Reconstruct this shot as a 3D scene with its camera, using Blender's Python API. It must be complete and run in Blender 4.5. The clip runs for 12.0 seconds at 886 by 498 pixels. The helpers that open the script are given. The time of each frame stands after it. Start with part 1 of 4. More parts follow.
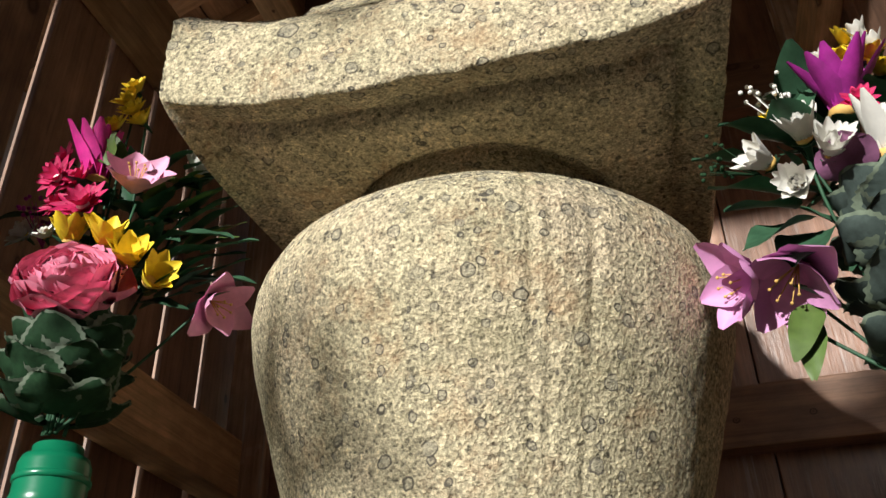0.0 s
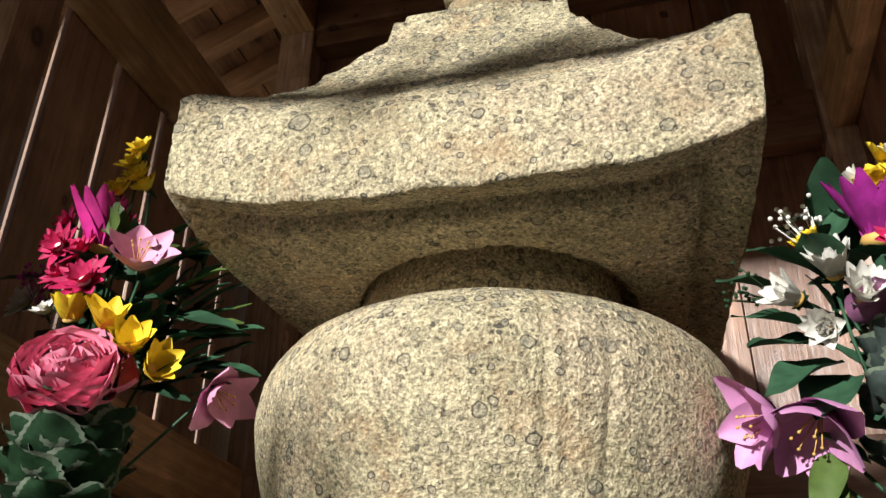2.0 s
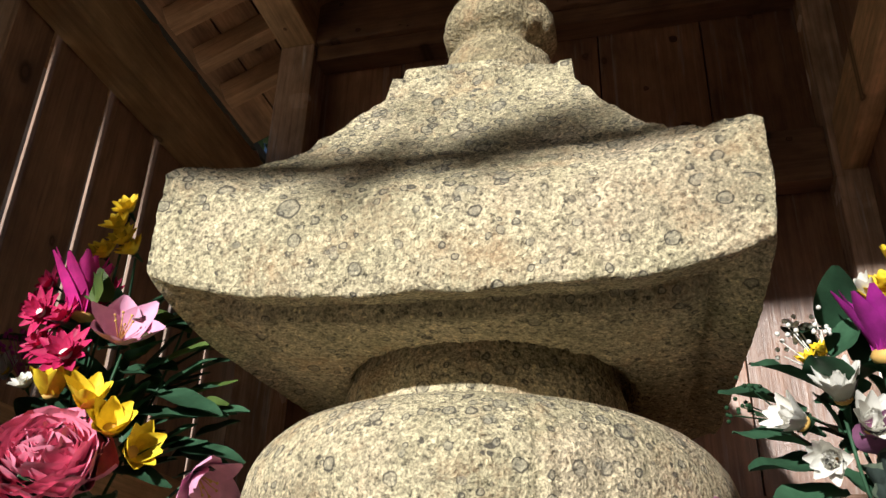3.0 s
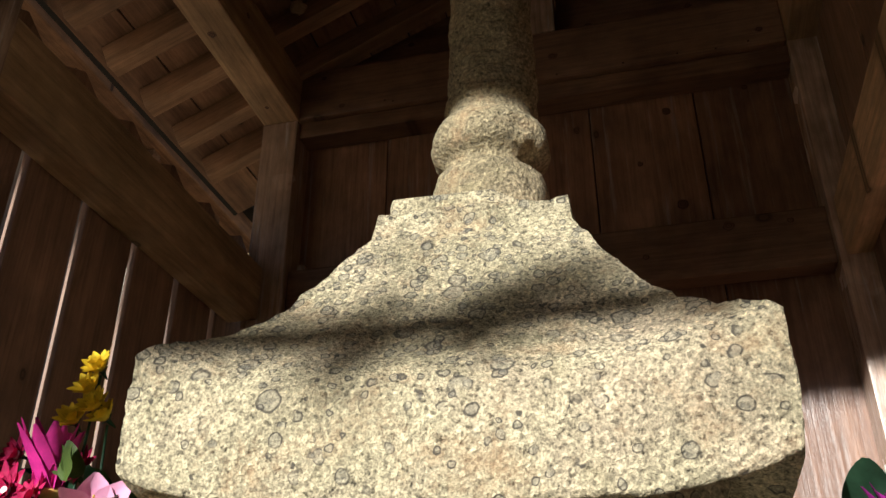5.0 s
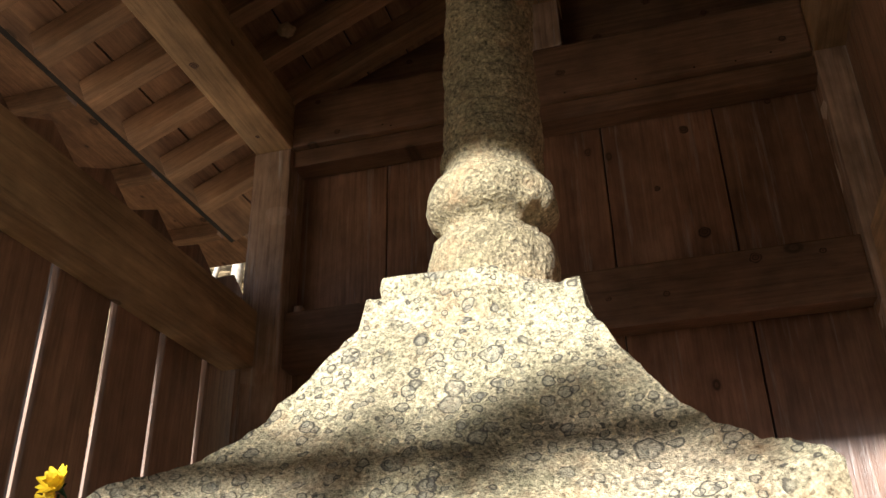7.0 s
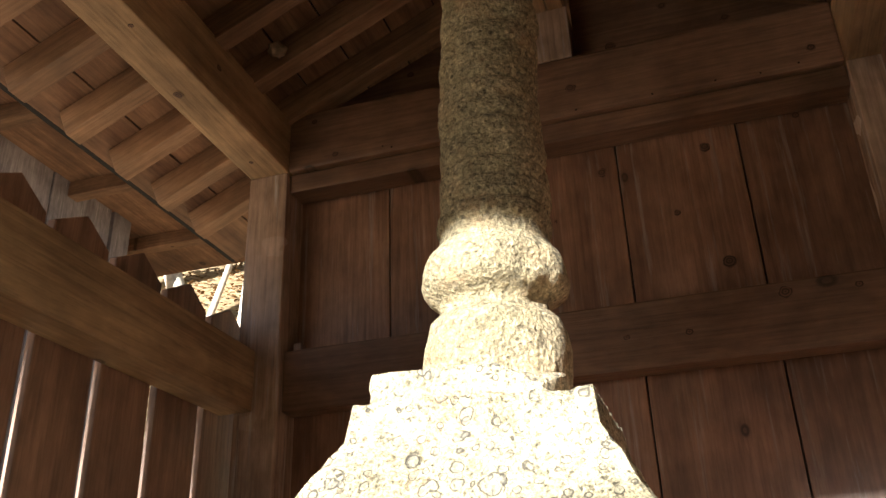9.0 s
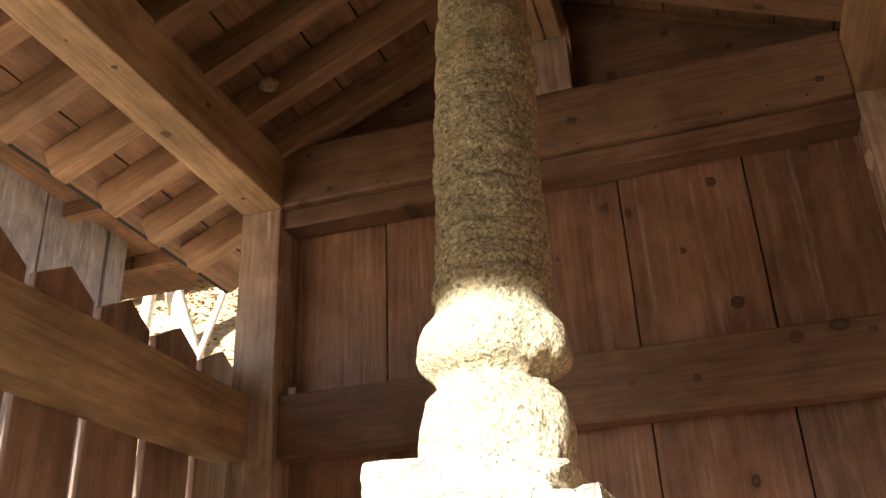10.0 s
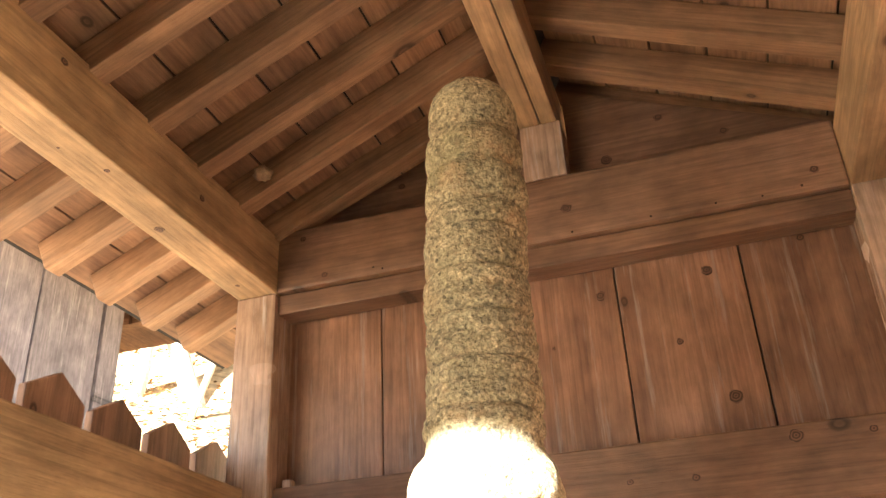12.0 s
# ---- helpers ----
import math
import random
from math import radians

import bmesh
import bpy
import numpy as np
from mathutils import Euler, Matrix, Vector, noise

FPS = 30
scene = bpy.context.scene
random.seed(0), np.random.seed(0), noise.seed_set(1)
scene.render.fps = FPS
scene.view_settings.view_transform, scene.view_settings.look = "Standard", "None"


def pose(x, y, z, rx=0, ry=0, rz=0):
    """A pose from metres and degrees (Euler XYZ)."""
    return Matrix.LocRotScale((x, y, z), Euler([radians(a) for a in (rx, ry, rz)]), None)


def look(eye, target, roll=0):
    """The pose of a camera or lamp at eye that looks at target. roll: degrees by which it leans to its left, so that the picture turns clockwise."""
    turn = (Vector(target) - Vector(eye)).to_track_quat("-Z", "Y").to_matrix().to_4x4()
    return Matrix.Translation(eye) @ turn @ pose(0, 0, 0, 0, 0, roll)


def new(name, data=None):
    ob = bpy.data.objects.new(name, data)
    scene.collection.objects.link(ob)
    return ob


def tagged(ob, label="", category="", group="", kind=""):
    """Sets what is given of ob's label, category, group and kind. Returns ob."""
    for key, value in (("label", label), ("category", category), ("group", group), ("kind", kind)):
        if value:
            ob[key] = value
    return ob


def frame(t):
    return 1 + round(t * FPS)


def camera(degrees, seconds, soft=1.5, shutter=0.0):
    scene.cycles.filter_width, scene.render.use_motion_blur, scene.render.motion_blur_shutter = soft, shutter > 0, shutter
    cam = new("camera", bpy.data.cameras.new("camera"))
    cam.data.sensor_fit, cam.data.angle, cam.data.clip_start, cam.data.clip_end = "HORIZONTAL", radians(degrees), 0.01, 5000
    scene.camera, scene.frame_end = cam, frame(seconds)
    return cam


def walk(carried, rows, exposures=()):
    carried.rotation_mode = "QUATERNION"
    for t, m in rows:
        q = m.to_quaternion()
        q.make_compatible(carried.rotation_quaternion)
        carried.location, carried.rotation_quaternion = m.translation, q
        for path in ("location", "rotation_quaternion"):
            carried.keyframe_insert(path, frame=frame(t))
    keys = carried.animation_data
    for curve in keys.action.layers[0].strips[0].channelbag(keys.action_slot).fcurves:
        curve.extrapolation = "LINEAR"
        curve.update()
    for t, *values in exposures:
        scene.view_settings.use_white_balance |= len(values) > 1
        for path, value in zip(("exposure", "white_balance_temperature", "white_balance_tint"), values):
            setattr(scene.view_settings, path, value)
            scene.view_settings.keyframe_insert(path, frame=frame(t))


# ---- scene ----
cam = camera(53.88, 12.0)
PATH = [
    (0, (0.177, -0.117, 0.646), (-0.251, 1.525, 1.705), -1.6),
    (0.5, (0.173, -0.116, 0.659), (-0.271, 1.525, 1.712), -1.5),
    (1, (0.181, -0.124, 0.691), (-0.273, 1.529, 1.721), -1.1),
    (1.5, (0.179, -0.144, 0.744), (-0.272, 1.528, 1.744), -0.5),
    (2, (0.185, -0.171, 0.8), (-0.268, 1.517, 1.773), 0.5),
    (2.5, (0.196, -0.196, 0.858), (-0.264, 1.506, 1.803), 1.3),
    (3, (0.198, -0.194, 0.926), (-0.266, 1.519, 1.848), 1.9),
    (5, (0.198, -0.21, 1.104), (-0.243, 1.493, 2.055), -0.0),
    (5.5, (0.199, -0.191, 1.146), (-0.246, 1.509, 2.1), -0.2),
    (6, (0.198, -0.174, 1.188), (-0.255, 1.527, 2.139), -0.4),
    (6.5, (0.201, -0.16, 1.228), (-0.261, 1.544, 2.168), -0.9),
    (8.5, (0.217, -0.112, 1.389), (-0.309, 1.619, 2.241), -1.7),
    (9, (0.22, -0.096, 1.431), (-0.307, 1.632, 2.289), -2.0),
    (9.5, (0.22, -0.08, 1.469), (-0.308, 1.645, 2.332), -2.2),
    (10, (0.224, -0.075, 1.522), (-0.305, 1.649, 2.385), -2.5),
    (10.5, (0.229, -0.081, 1.561), (-0.297, 1.639, 2.436), -2.6),
    (11, (0.236, -0.094, 1.602), (-0.285, 1.62, 2.49), -2.6),
    (11.5, (0.244, -0.1, 1.622), (-0.276, 1.602, 2.533), -2.6),
    (12, (0.255, -0.111, 1.632), (-0.266, 1.584, 2.558), -2.9),
]
walk(cam, [(t, look(eye, target, roll)) for t, eye, target, roll in PATH],
     [(0, 0.38, 5850, 10), (3, 0.38, 5850, 10), (5.5, 0.5, 5800, 10), (6.5, 0.95, 5750, 10), (8.5, 1.65, 5800, 10), (9.5, 2.2, 5850, 10), (10.5, 3.1, 5950, 10), (11.2, 3.7, 5950, 10), (12, 4.12, 5950, 10)])

# ---- world and sun ----
SUN_WAY = Vector((0.22, 0.71, -0.23)).normalized()
world = bpy.data.worlds.new("sky")
scene.world = world
world.use_nodes = True
wt = world.node_tree
sky = wt.nodes.new("ShaderNodeTexSky")
sky.sky_type = "NISHITA"
sky.sun_disc = False
sky.sun_elevation = math.asin(-SUN_WAY.z)
sky.sun_rotation = math.atan2(-SUN_WAY.x, -SUN_WAY.y)
wt.links.new(sky.outputs[0], wt.nodes["Background"].inputs[0])
wt.nodes["Background"].inputs[1].default_value = 0.023
lamp = bpy.data.lights.new("sun", "SUN")
lamp.energy, lamp.angle, lamp.color = 5.0, radians(1.1), (1.0, 0.93, 0.80)
sun = new("sun", lamp)
sun.matrix_world = look(Vector((0, 0, 6)) - SUN_WAY * 8, Vector((0, 0, 6)))


# ---- materials ----
def mat(name, rough=0.6, metal=0.0):
    m = bpy.data.materials.new(name)
    m.use_nodes = True
    b = m.node_tree.nodes["Principled BSDF"]
    b.inputs["Roughness"].default_value, b.inputs["Metallic"].default_value = rough, metal
    return m, m.node_tree, b


def node(nt, kind, **values):
    n = nt.nodes.new(kind)
    for key, v in values.items():
        n.inputs[key].default_value = v
    return n


def ramp(nt, fac, stops):
    r = nt.nodes.new("ShaderNodeValToRGB")
    while len(r.color_ramp.elements) < len(stops):
        r.color_ramp.elements.new(0.5)
    for e, (p, c) in zip(r.color_ramp.elements, stops):
        e.position, e.color = p, (*c, 1)
    nt.links.new(fac, r.inputs[0])
    return r.outputs[0]


def grey(a):
    return (a, a, a)


def mixed(nt, kind, fac, a, b):
    m = nt.nodes.new("ShaderNodeMix")
    m.data_type, m.blend_type = "RGBA", kind
    if isinstance(fac, float):
        m.inputs[0].default_value = fac
    else:
        nt.links.new(fac, m.inputs[0])
    for k, v in ((6, a), (7, b)):
        if isinstance(v, tuple):
            m.inputs[k].default_value = (*v, 1)
        else:
            nt.links.new(v, m.inputs[k])
    return m.outputs[2]


def maths(nt, kind, a, b=None, c=None):
    n = nt.nodes.new("ShaderNodeMath")
    n.operation = kind
    for k, v in enumerate((a, b, c)):
        if isinstance(v, (int, float)):
            n.inputs[k].default_value = v
        elif v is not None:
            nt.links.new(v, n.inputs[k])
    return n.outputs[0]


def wood(name, dark, light, axis, rough=0.55, grain=1.0, weather_sheen=0.0, deep=None):
    """Sawn timber with year rings, fibres and knots; axis is the way of the grain (0, 1, 2), in the thing's own space."""
    m, nt, b = mat(name, rough)
    co = nt.nodes.new("ShaderNodeTexCoord")
    info = nt.nodes.new("ShaderNodeObjectInfo")
    off = nt.nodes.new("ShaderNodeVectorMath")
    off.operation = "MULTIPLY_ADD"
    nt.links.new(info.outputs["Random"], off.inputs[0])
    shift = [0.31, -0.23, 0.27]
    shift[axis] = 9.7
    off.inputs[1].default_value = shift
    nt.links.new(co.outputs["Object"], off.inputs[2])

    def stretched(across, along):
        sc = nt.nodes.new("ShaderNodeMapping")
        v = [across] * 3
        v[axis] = along
        sc.inputs["Scale"].default_value = v
        nt.links.new(off.outputs[0], sc.inputs[0])
        return sc.outputs[0]

    def cloud(vec, scale, detail=4.0, roughness=0.6, distortion=0.0):
        n = node(nt, "ShaderNodeTexNoise", Scale=scale, Detail=detail, Roughness=roughness, Distortion=distortion)
        nt.links.new(vec, n.inputs["Vector"])
        return n

    blotch = cloud(off.outputs[0], 5.0, 3.0).outputs[0]
    # knots: a cell pattern on the plank's face, of which some cells hold one
    kn = nt.nodes.new("ShaderNodeMapping")
    k = [6.4, 6.4, 6.4]
    k[axis] = 4.2
    kn.inputs["Scale"].default_value = k
    nt.links.new(off.outputs[0], kn.inputs[0])
    part3 = nt.nodes.new("ShaderNodeSeparateXYZ")
    flat = nt.nodes.new("ShaderNodeCombineXYZ")
    nt.links.new(kn.outputs[0], part3.inputs[0])
    across = [q for q in (0, 1, 2) if q != axis and q != deep][0]
    nt.links.new(part3.outputs[across], flat.inputs[0])
    nt.links.new(part3.outputs[axis], flat.inputs[1])
    vor = node(nt, "ShaderNodeTexVoronoi", Scale=1.0, Randomness=1.0)
    vor.voronoi_dimensions = "2D"
    nt.links.new(flat.outputs[0], vor.inputs["Vector"])
    pick = nt.nodes.new("ShaderNodeSeparateColor")
    nt.links.new(vor.outputs["Color"], pick.inputs[0])
    has = ramp(nt, pick.outputs[0], [(0.70, grey(0.0)), (0.73, grey(1.0))])
    near = maths(nt, "MULTIPLY", vor.outputs["Distance"], maths(nt, "MULTIPLY_ADD", pick.outputs[1], 2.4, 1.1))
    near = maths(nt, "MULTIPLY_ADD", blotch, 0.06, near)
    # year rings round a pith beside the timber, bent round the knots
    warp = cloud(stretched(5.0, 0.7), 1.0, 3.0, 0.5)
    bent = nt.nodes.new("ShaderNodeVectorMath")
    bent.operation = "MULTIPLY_ADD"
    nt.links.new(warp.outputs["Color"], bent.inputs[0])
    bent.inputs[1].default_value = (0.085, 0.085, 0.085)
    nt.links.new(off.outputs[0], bent.inputs[2])
    swell = maths(nt, "MULTIPLY", ramp(nt, near, [(0.0, grey(1.0)), (0.2, grey(0.45)), (0.5, grey(0.0))]), has)
    push = nt.nodes.new("ShaderNodeVectorMath")
    push.operation = "MULTIPLY_ADD"
    nt.links.new(swell, push.inputs[0])
    push.inputs[1].default_value = (0.022, 0.022, 0.022)
    nt.links.new(bent.outputs[0], push.inputs[2])
    rings = node(nt, "ShaderNodeTexWave", Scale=21.0, Distortion=0.0)
    rings.wave_type, rings.rings_direction, rings.wave_profile = "RINGS", "XYZ"[axis], "SAW"
    nt.links.new(push.outputs[0], rings.inputs["Vector"])
    year = ramp(nt, rings.outputs["Fac"], [(0.0, grey(0.72)), (0.10, grey(1.08)), (0.55, grey(1.0)), (0.88, grey(0.80)), (1.0, grey(0.62))])
    fine = cloud(stretched(170.0, 7.0), 1.0, 5.0, 0.7, 0.2).outputs[0]
    streak = cloud(stretched(22.0, 0.9), 1.0, 4.0, 0.6, 0.4).outputs[0]
    c = mixed(nt, "MIX", ramp(nt, streak, [(0.34, grey(0.18)), (0.5, grey(0.5)), (0.68, grey(0.84))]), dark, light)
    c = mixed(nt, "MULTIPLY", ramp(nt, cloud(stretched(9.0, 1.6), 1.0, 2.0).outputs[0], [(0.4, grey(0.08)), (0.62, grey(0.55 * grain))]), c, year)
    c = mixed(nt, "MULTIPLY", 0.6 * grain, c, ramp(nt, fine, [(0.33, grey(0.55)), (0.5, grey(0.97)), (0.68, grey(1.22))]))
    c = mixed(nt, "MULTIPLY", 0.6, c, ramp(nt, blotch, [(0.34, grey(0.52)), (0.66, grey(1.28))]))
    smear = cloud(stretched(34.0, 14.0), 1.0, 4.0, 0.65).outputs[0]
    c = mixed(nt, "MULTIPLY", 0.55, c, ramp(nt, smear, [(0.35, grey(0.62)), (0.55, grey(1.0)), (0.72, grey(1.3))]))
    hue = nt.nodes.new("ShaderNodeHueSaturation")
    nt.links.new(maths(nt, "MULTIPLY_ADD", info.outputs["Random"], 0.36, 0.84), hue.inputs["Value"])
    nt.links.new(c, hue.inputs["Color"])
    c = hue.outputs[0]
    rim = mixed(nt, "MULTIPLY", 1.0, ramp(nt, near, [(0.03, grey(0.75)), (0.075, grey(0.65)), (0.105, grey(1.0)), (0.135, grey(0.85)), (0.17, grey(0.3)), (0.30, grey(0.0))]), has)
    c = mixed(nt, "MIX", rim, c, tuple(d * 0.30 for d in dark))
    # pale streaks: weathering on boards, painted sky sheen on the posts
    if weather_sheen:
        wn = cloud(stretched(60.0, 3.2), 1.0, 5.0, 0.7)
        c = mixed(nt, "MIX", ramp(nt, wn.outputs[0], [(0.56, grey(0.0)), (0.7, grey(weather_sheen))]), c, (0.62, 0.58, 0.56))
    nt.links.new(c, b.inputs["Base Color"])
    worn = ramp(nt, blotch, [(0.35, grey(max(0.0, rough - 0.04))), (0.65, grey(min(1.0, rough + 0.08)))])
    nt.links.new(worn, b.inputs["Roughness"])
    low = node(nt, "ShaderNodeBump", Strength=0.35, Distance=0.004)
    nt.links.new(streak, low.inputs["Height"])
    bump = node(nt, "ShaderNodeBump", Strength=0.45, Distance=0.0025)
    nt.links.new(fine, bump.inputs["Height"])
    nt.links.new(low.outputs[0], bump.inputs["Normal"])
    nt.links.new(bump.outputs[0], b.inputs["Normal"])
    return m


def stone_material(name="granite", tone=((0.40, 0.35, 0.215), (0.60, 0.52, 0.335), (0.63, 0.515, 0.35)), lichen=1.0, coarse=1.0, dark=0.06):
    """Pale ochre granite with rough pits, crystals and ring-shaped lichen."""
    m, nt, b = mat(name, 0.88)
    co = nt.nodes.new("ShaderNodeTexCoord").outputs["Object"]

    def cloud(scale, detail=5.0, rough=0.65):
        n = node(nt, "ShaderNodeTexNoise", Scale=scale, Detail=detail, Roughness=rough)
        nt.links.new(co, n.inputs["Vector"])
        return n.outputs[0]

    grain, fine, mid, big = cloud(200.0 / coarse, 4, 0.62), cloud(420.0, 2, 0.6), cloud(46.0), cloud(5.0, 4, 0.6)
    cell = node(nt, "ShaderNodeTexVoronoi", Scale=270.0 / coarse, Randomness=1.0)
    nt.links.new(co, cell.inputs["Vector"])
    crystal = nt.nodes.new("ShaderNodeSeparateColor")
    nt.links.new(cell.outputs["Color"], crystal.inputs[0])
    c = ramp(nt, big, list(zip((0.32, 0.5, 0.68), tone)))
    c = mixed(nt, "MULTIPLY", 1.0, c, ramp(nt, crystal.outputs[0], [(0.0, grey(0.42)), (0.08, grey(0.72)), (0.3, grey(0.95)), (0.8, grey(1.06)), (1.0, grey(1.32))]))
    c = mixed(nt, "MULTIPLY", 0.9, c, ramp(nt, grain, [(0.31, grey(dark)), (0.40, grey(0.70)), (0.52, grey(1.05)), (0.66, grey(1.42))]))
    c = mixed(nt, "MULTIPLY", 0.65, c, ramp(nt, fine, [(0.33, grey(0.4)), (0.5, grey(1.0)), (0.68, grey(1.4))]))
    c = mixed(nt, "MULTIPLY", 0.6, c, ramp(nt, mid, [(0.35, grey(0.66)), (0.62, grey(1.15))]))
    c = mixed(nt, "MIX", ramp(nt, cloud(11.0, 6, 0.8), [(0.52, grey(0.0)), (0.70, grey(0.55))]), c, (0.50, 0.30, 0.15))
    c = mixed(nt, "MIX", ramp(nt, cloud(7.0, 4, 0.7), [(0.58, grey(0.0)), (0.74, grey(0.45))]), c, (0.27, 0.25, 0.12))
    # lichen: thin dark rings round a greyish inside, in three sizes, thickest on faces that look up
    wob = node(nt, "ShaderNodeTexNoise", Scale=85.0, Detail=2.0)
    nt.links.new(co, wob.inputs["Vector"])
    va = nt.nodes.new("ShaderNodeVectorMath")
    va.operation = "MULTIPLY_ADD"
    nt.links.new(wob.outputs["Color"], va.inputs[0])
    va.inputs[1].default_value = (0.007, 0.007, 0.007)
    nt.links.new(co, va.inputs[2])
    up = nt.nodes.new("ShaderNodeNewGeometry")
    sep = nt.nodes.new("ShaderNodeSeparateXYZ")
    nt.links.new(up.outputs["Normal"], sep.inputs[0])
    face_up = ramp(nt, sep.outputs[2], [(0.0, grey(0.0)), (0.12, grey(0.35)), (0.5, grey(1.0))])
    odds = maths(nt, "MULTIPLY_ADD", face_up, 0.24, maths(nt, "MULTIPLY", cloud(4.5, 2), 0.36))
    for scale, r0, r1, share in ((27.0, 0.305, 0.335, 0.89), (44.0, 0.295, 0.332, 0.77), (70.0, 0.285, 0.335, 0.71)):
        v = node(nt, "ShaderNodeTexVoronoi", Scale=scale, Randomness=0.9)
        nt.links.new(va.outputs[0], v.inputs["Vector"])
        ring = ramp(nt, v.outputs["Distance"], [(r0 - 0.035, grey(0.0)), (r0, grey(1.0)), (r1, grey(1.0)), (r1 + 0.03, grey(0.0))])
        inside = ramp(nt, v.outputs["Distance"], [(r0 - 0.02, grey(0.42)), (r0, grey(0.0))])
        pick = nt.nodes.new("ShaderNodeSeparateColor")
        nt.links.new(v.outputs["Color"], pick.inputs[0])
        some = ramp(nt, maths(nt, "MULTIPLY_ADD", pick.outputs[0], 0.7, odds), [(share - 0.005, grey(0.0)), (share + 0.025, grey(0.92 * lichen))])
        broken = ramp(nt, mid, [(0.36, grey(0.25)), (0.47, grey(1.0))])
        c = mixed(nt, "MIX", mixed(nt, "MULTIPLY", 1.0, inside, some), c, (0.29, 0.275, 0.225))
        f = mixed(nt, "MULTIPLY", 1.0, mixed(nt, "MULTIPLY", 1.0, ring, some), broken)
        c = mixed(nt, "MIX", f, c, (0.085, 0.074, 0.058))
    nt.links.new(c, b.inputs["Base Color"])
    one = node(nt, "ShaderNodeBump", Strength=1.0, Distance=0.0035)
    nt.links.new(mid, one.inputs["Height"])
    two = node(nt, "ShaderNodeBump", Strength=1.0, Distance=0.0062 * coarse)
    nt.links.new(grain, two.inputs["Height"])
    nt.links.new(one.outputs[0], two.inputs["Normal"])
    nt.links.new(two.outputs[0], b.inputs["Normal"])
    return m


def plain(name, colour, rough=0.5, vary=0.25, scale=40.0, gloss=0.5):
    m, nt, b = mat(name, rough)
    b.inputs["Specular IOR Level"].default_value = gloss
    co = nt.nodes.new("ShaderNodeTexCoord").outputs["Object"]
    n = node(nt, "ShaderNodeTexNoise", Scale=scale, Detail=4.0, Roughness=0.6)
    nt.links.new(co, n.inputs["Vector"])
    info = nt.nodes.new("ShaderNodeNewGeometry")
    hue = nt.nodes.new("ShaderNodeHueSaturation")
    v = nt.nodes.new("ShaderNodeMath")
    v.operation = "MULTIPLY_ADD"
    each = nt.nodes.new("ShaderNodeObjectInfo")
    both = nt.nodes.new("ShaderNodeMath")
    both.operation = "ADD"
    nt.links.new(info.outputs["Random Per Island"], both.inputs[0])
    nt.links.new(each.outputs["Random"], both.inputs[1])
    half = nt.nodes.new("ShaderNodeMath")
    half.operation = "MULTIPLY"
    half.inputs[1].default_value = 0.5
    nt.links.new(both.outputs[0], half.inputs[0])
    nt.links.new(half.outputs[0], v.inputs[0])
    v.inputs[1].default_value, v.inputs[2].default_value = 2 * vary, 1 - vary
    nt.links.new(v.outputs[0], hue.inputs["Value"])
    c = ramp(nt, n.outputs[0], [(0.3, tuple(x * (1 - vary) for x in colour)), (0.7, tuple(min(1, x * (1 + vary)) for x in colour))])
    nt.links.new(c, hue.inputs["Color"])
    nt.links.new(hue.outputs[0], b.inputs["Base Color"])
    bump = node(nt, "ShaderNodeBump", Strength=0.2, Distance=0.002)
    nt.links.new(n.outputs[0], bump.inputs["Height"])
    nt.links.new(bump.outputs[0], b.inputs["Normal"])
    return m


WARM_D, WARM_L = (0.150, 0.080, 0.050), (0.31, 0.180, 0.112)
WALL_Z = wood("wall_board_wood", (0.185, 0.092, 0.058), (0.40, 0.225, 0.145), 2, 0.33, weather_sheen=0.30, deep=1)
# one timber: darker across for indoor shade, lighter along for bounced eave light
BEAM_X = wood("beam_wood_across_dim", WARM_D, WARM_L, 0, 0.45, deep=1)
BEAM_Y = wood("beam_wood_along_lit", (0.33, 0.200, 0.105), (0.64, 0.43, 0.235), 1, 0.5, deep=2)
# posts paler and streaked whitish, sky sheen put into the colour
POST_Z = wood("post_wood", (0.33, 0.215, 0.155), (0.62, 0.45, 0.34), 2, 0.22, weather_sheen=0.6, deep=1)
RAFT_X = wood("rafter_wood", (0.20, 0.108, 0.058), (0.42, 0.245, 0.135), 0, 0.55, deep=2)
SHEATH = wood("roof_board_wood", (0.17, 0.085, 0.048), (0.44, 0.25, 0.135), 1, 0.6, deep=2)
FENCE = wood("fence_wood", (0.18, 0.10, 0.066), (0.36, 0.21, 0.135), 2, 0.5, deep=0)
OLD = wood("weathered_board_wood", (0.26, 0.22, 0.23), (0.42, 0.37, 0.38), 2, 0.7, weather_sheen=0.9)
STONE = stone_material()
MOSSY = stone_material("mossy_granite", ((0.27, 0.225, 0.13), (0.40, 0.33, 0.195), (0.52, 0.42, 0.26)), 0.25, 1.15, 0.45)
# plinth granite darkened so that less sun bounces onto the roof stone's underside
DIM_STONE = stone_material("dim_granite", ((0.08, 0.07, 0.05), (0.13, 0.115, 0.08), (0.17, 0.15, 0.11)), 0.3)
SLATE = plain("roof_covering", (0.022, 0.02, 0.018), 0.8)
EARTH = plain("leaf_litter", (0.32, 0.225, 0.12), 0.9, 0.5, 9.0)
BARK = plain("bark", (0.50, 0.44, 0.36), 0.9, 0.35, 18.0)


# ---- building blocks ----
def part(name, bm, material, parent=None, label="", smooth=None):
    me = bpy.data.meshes.new(name)
    bm.normal_update()
    bm.to_mesh(me)
    bm.free()
    me.materials.append(material)
    if smooth is not None:
        me.shade_smooth()
    ob = new(name, me)
    if parent:
        ob.parent = parent
    if label:
        ob["label"] = label
    return ob


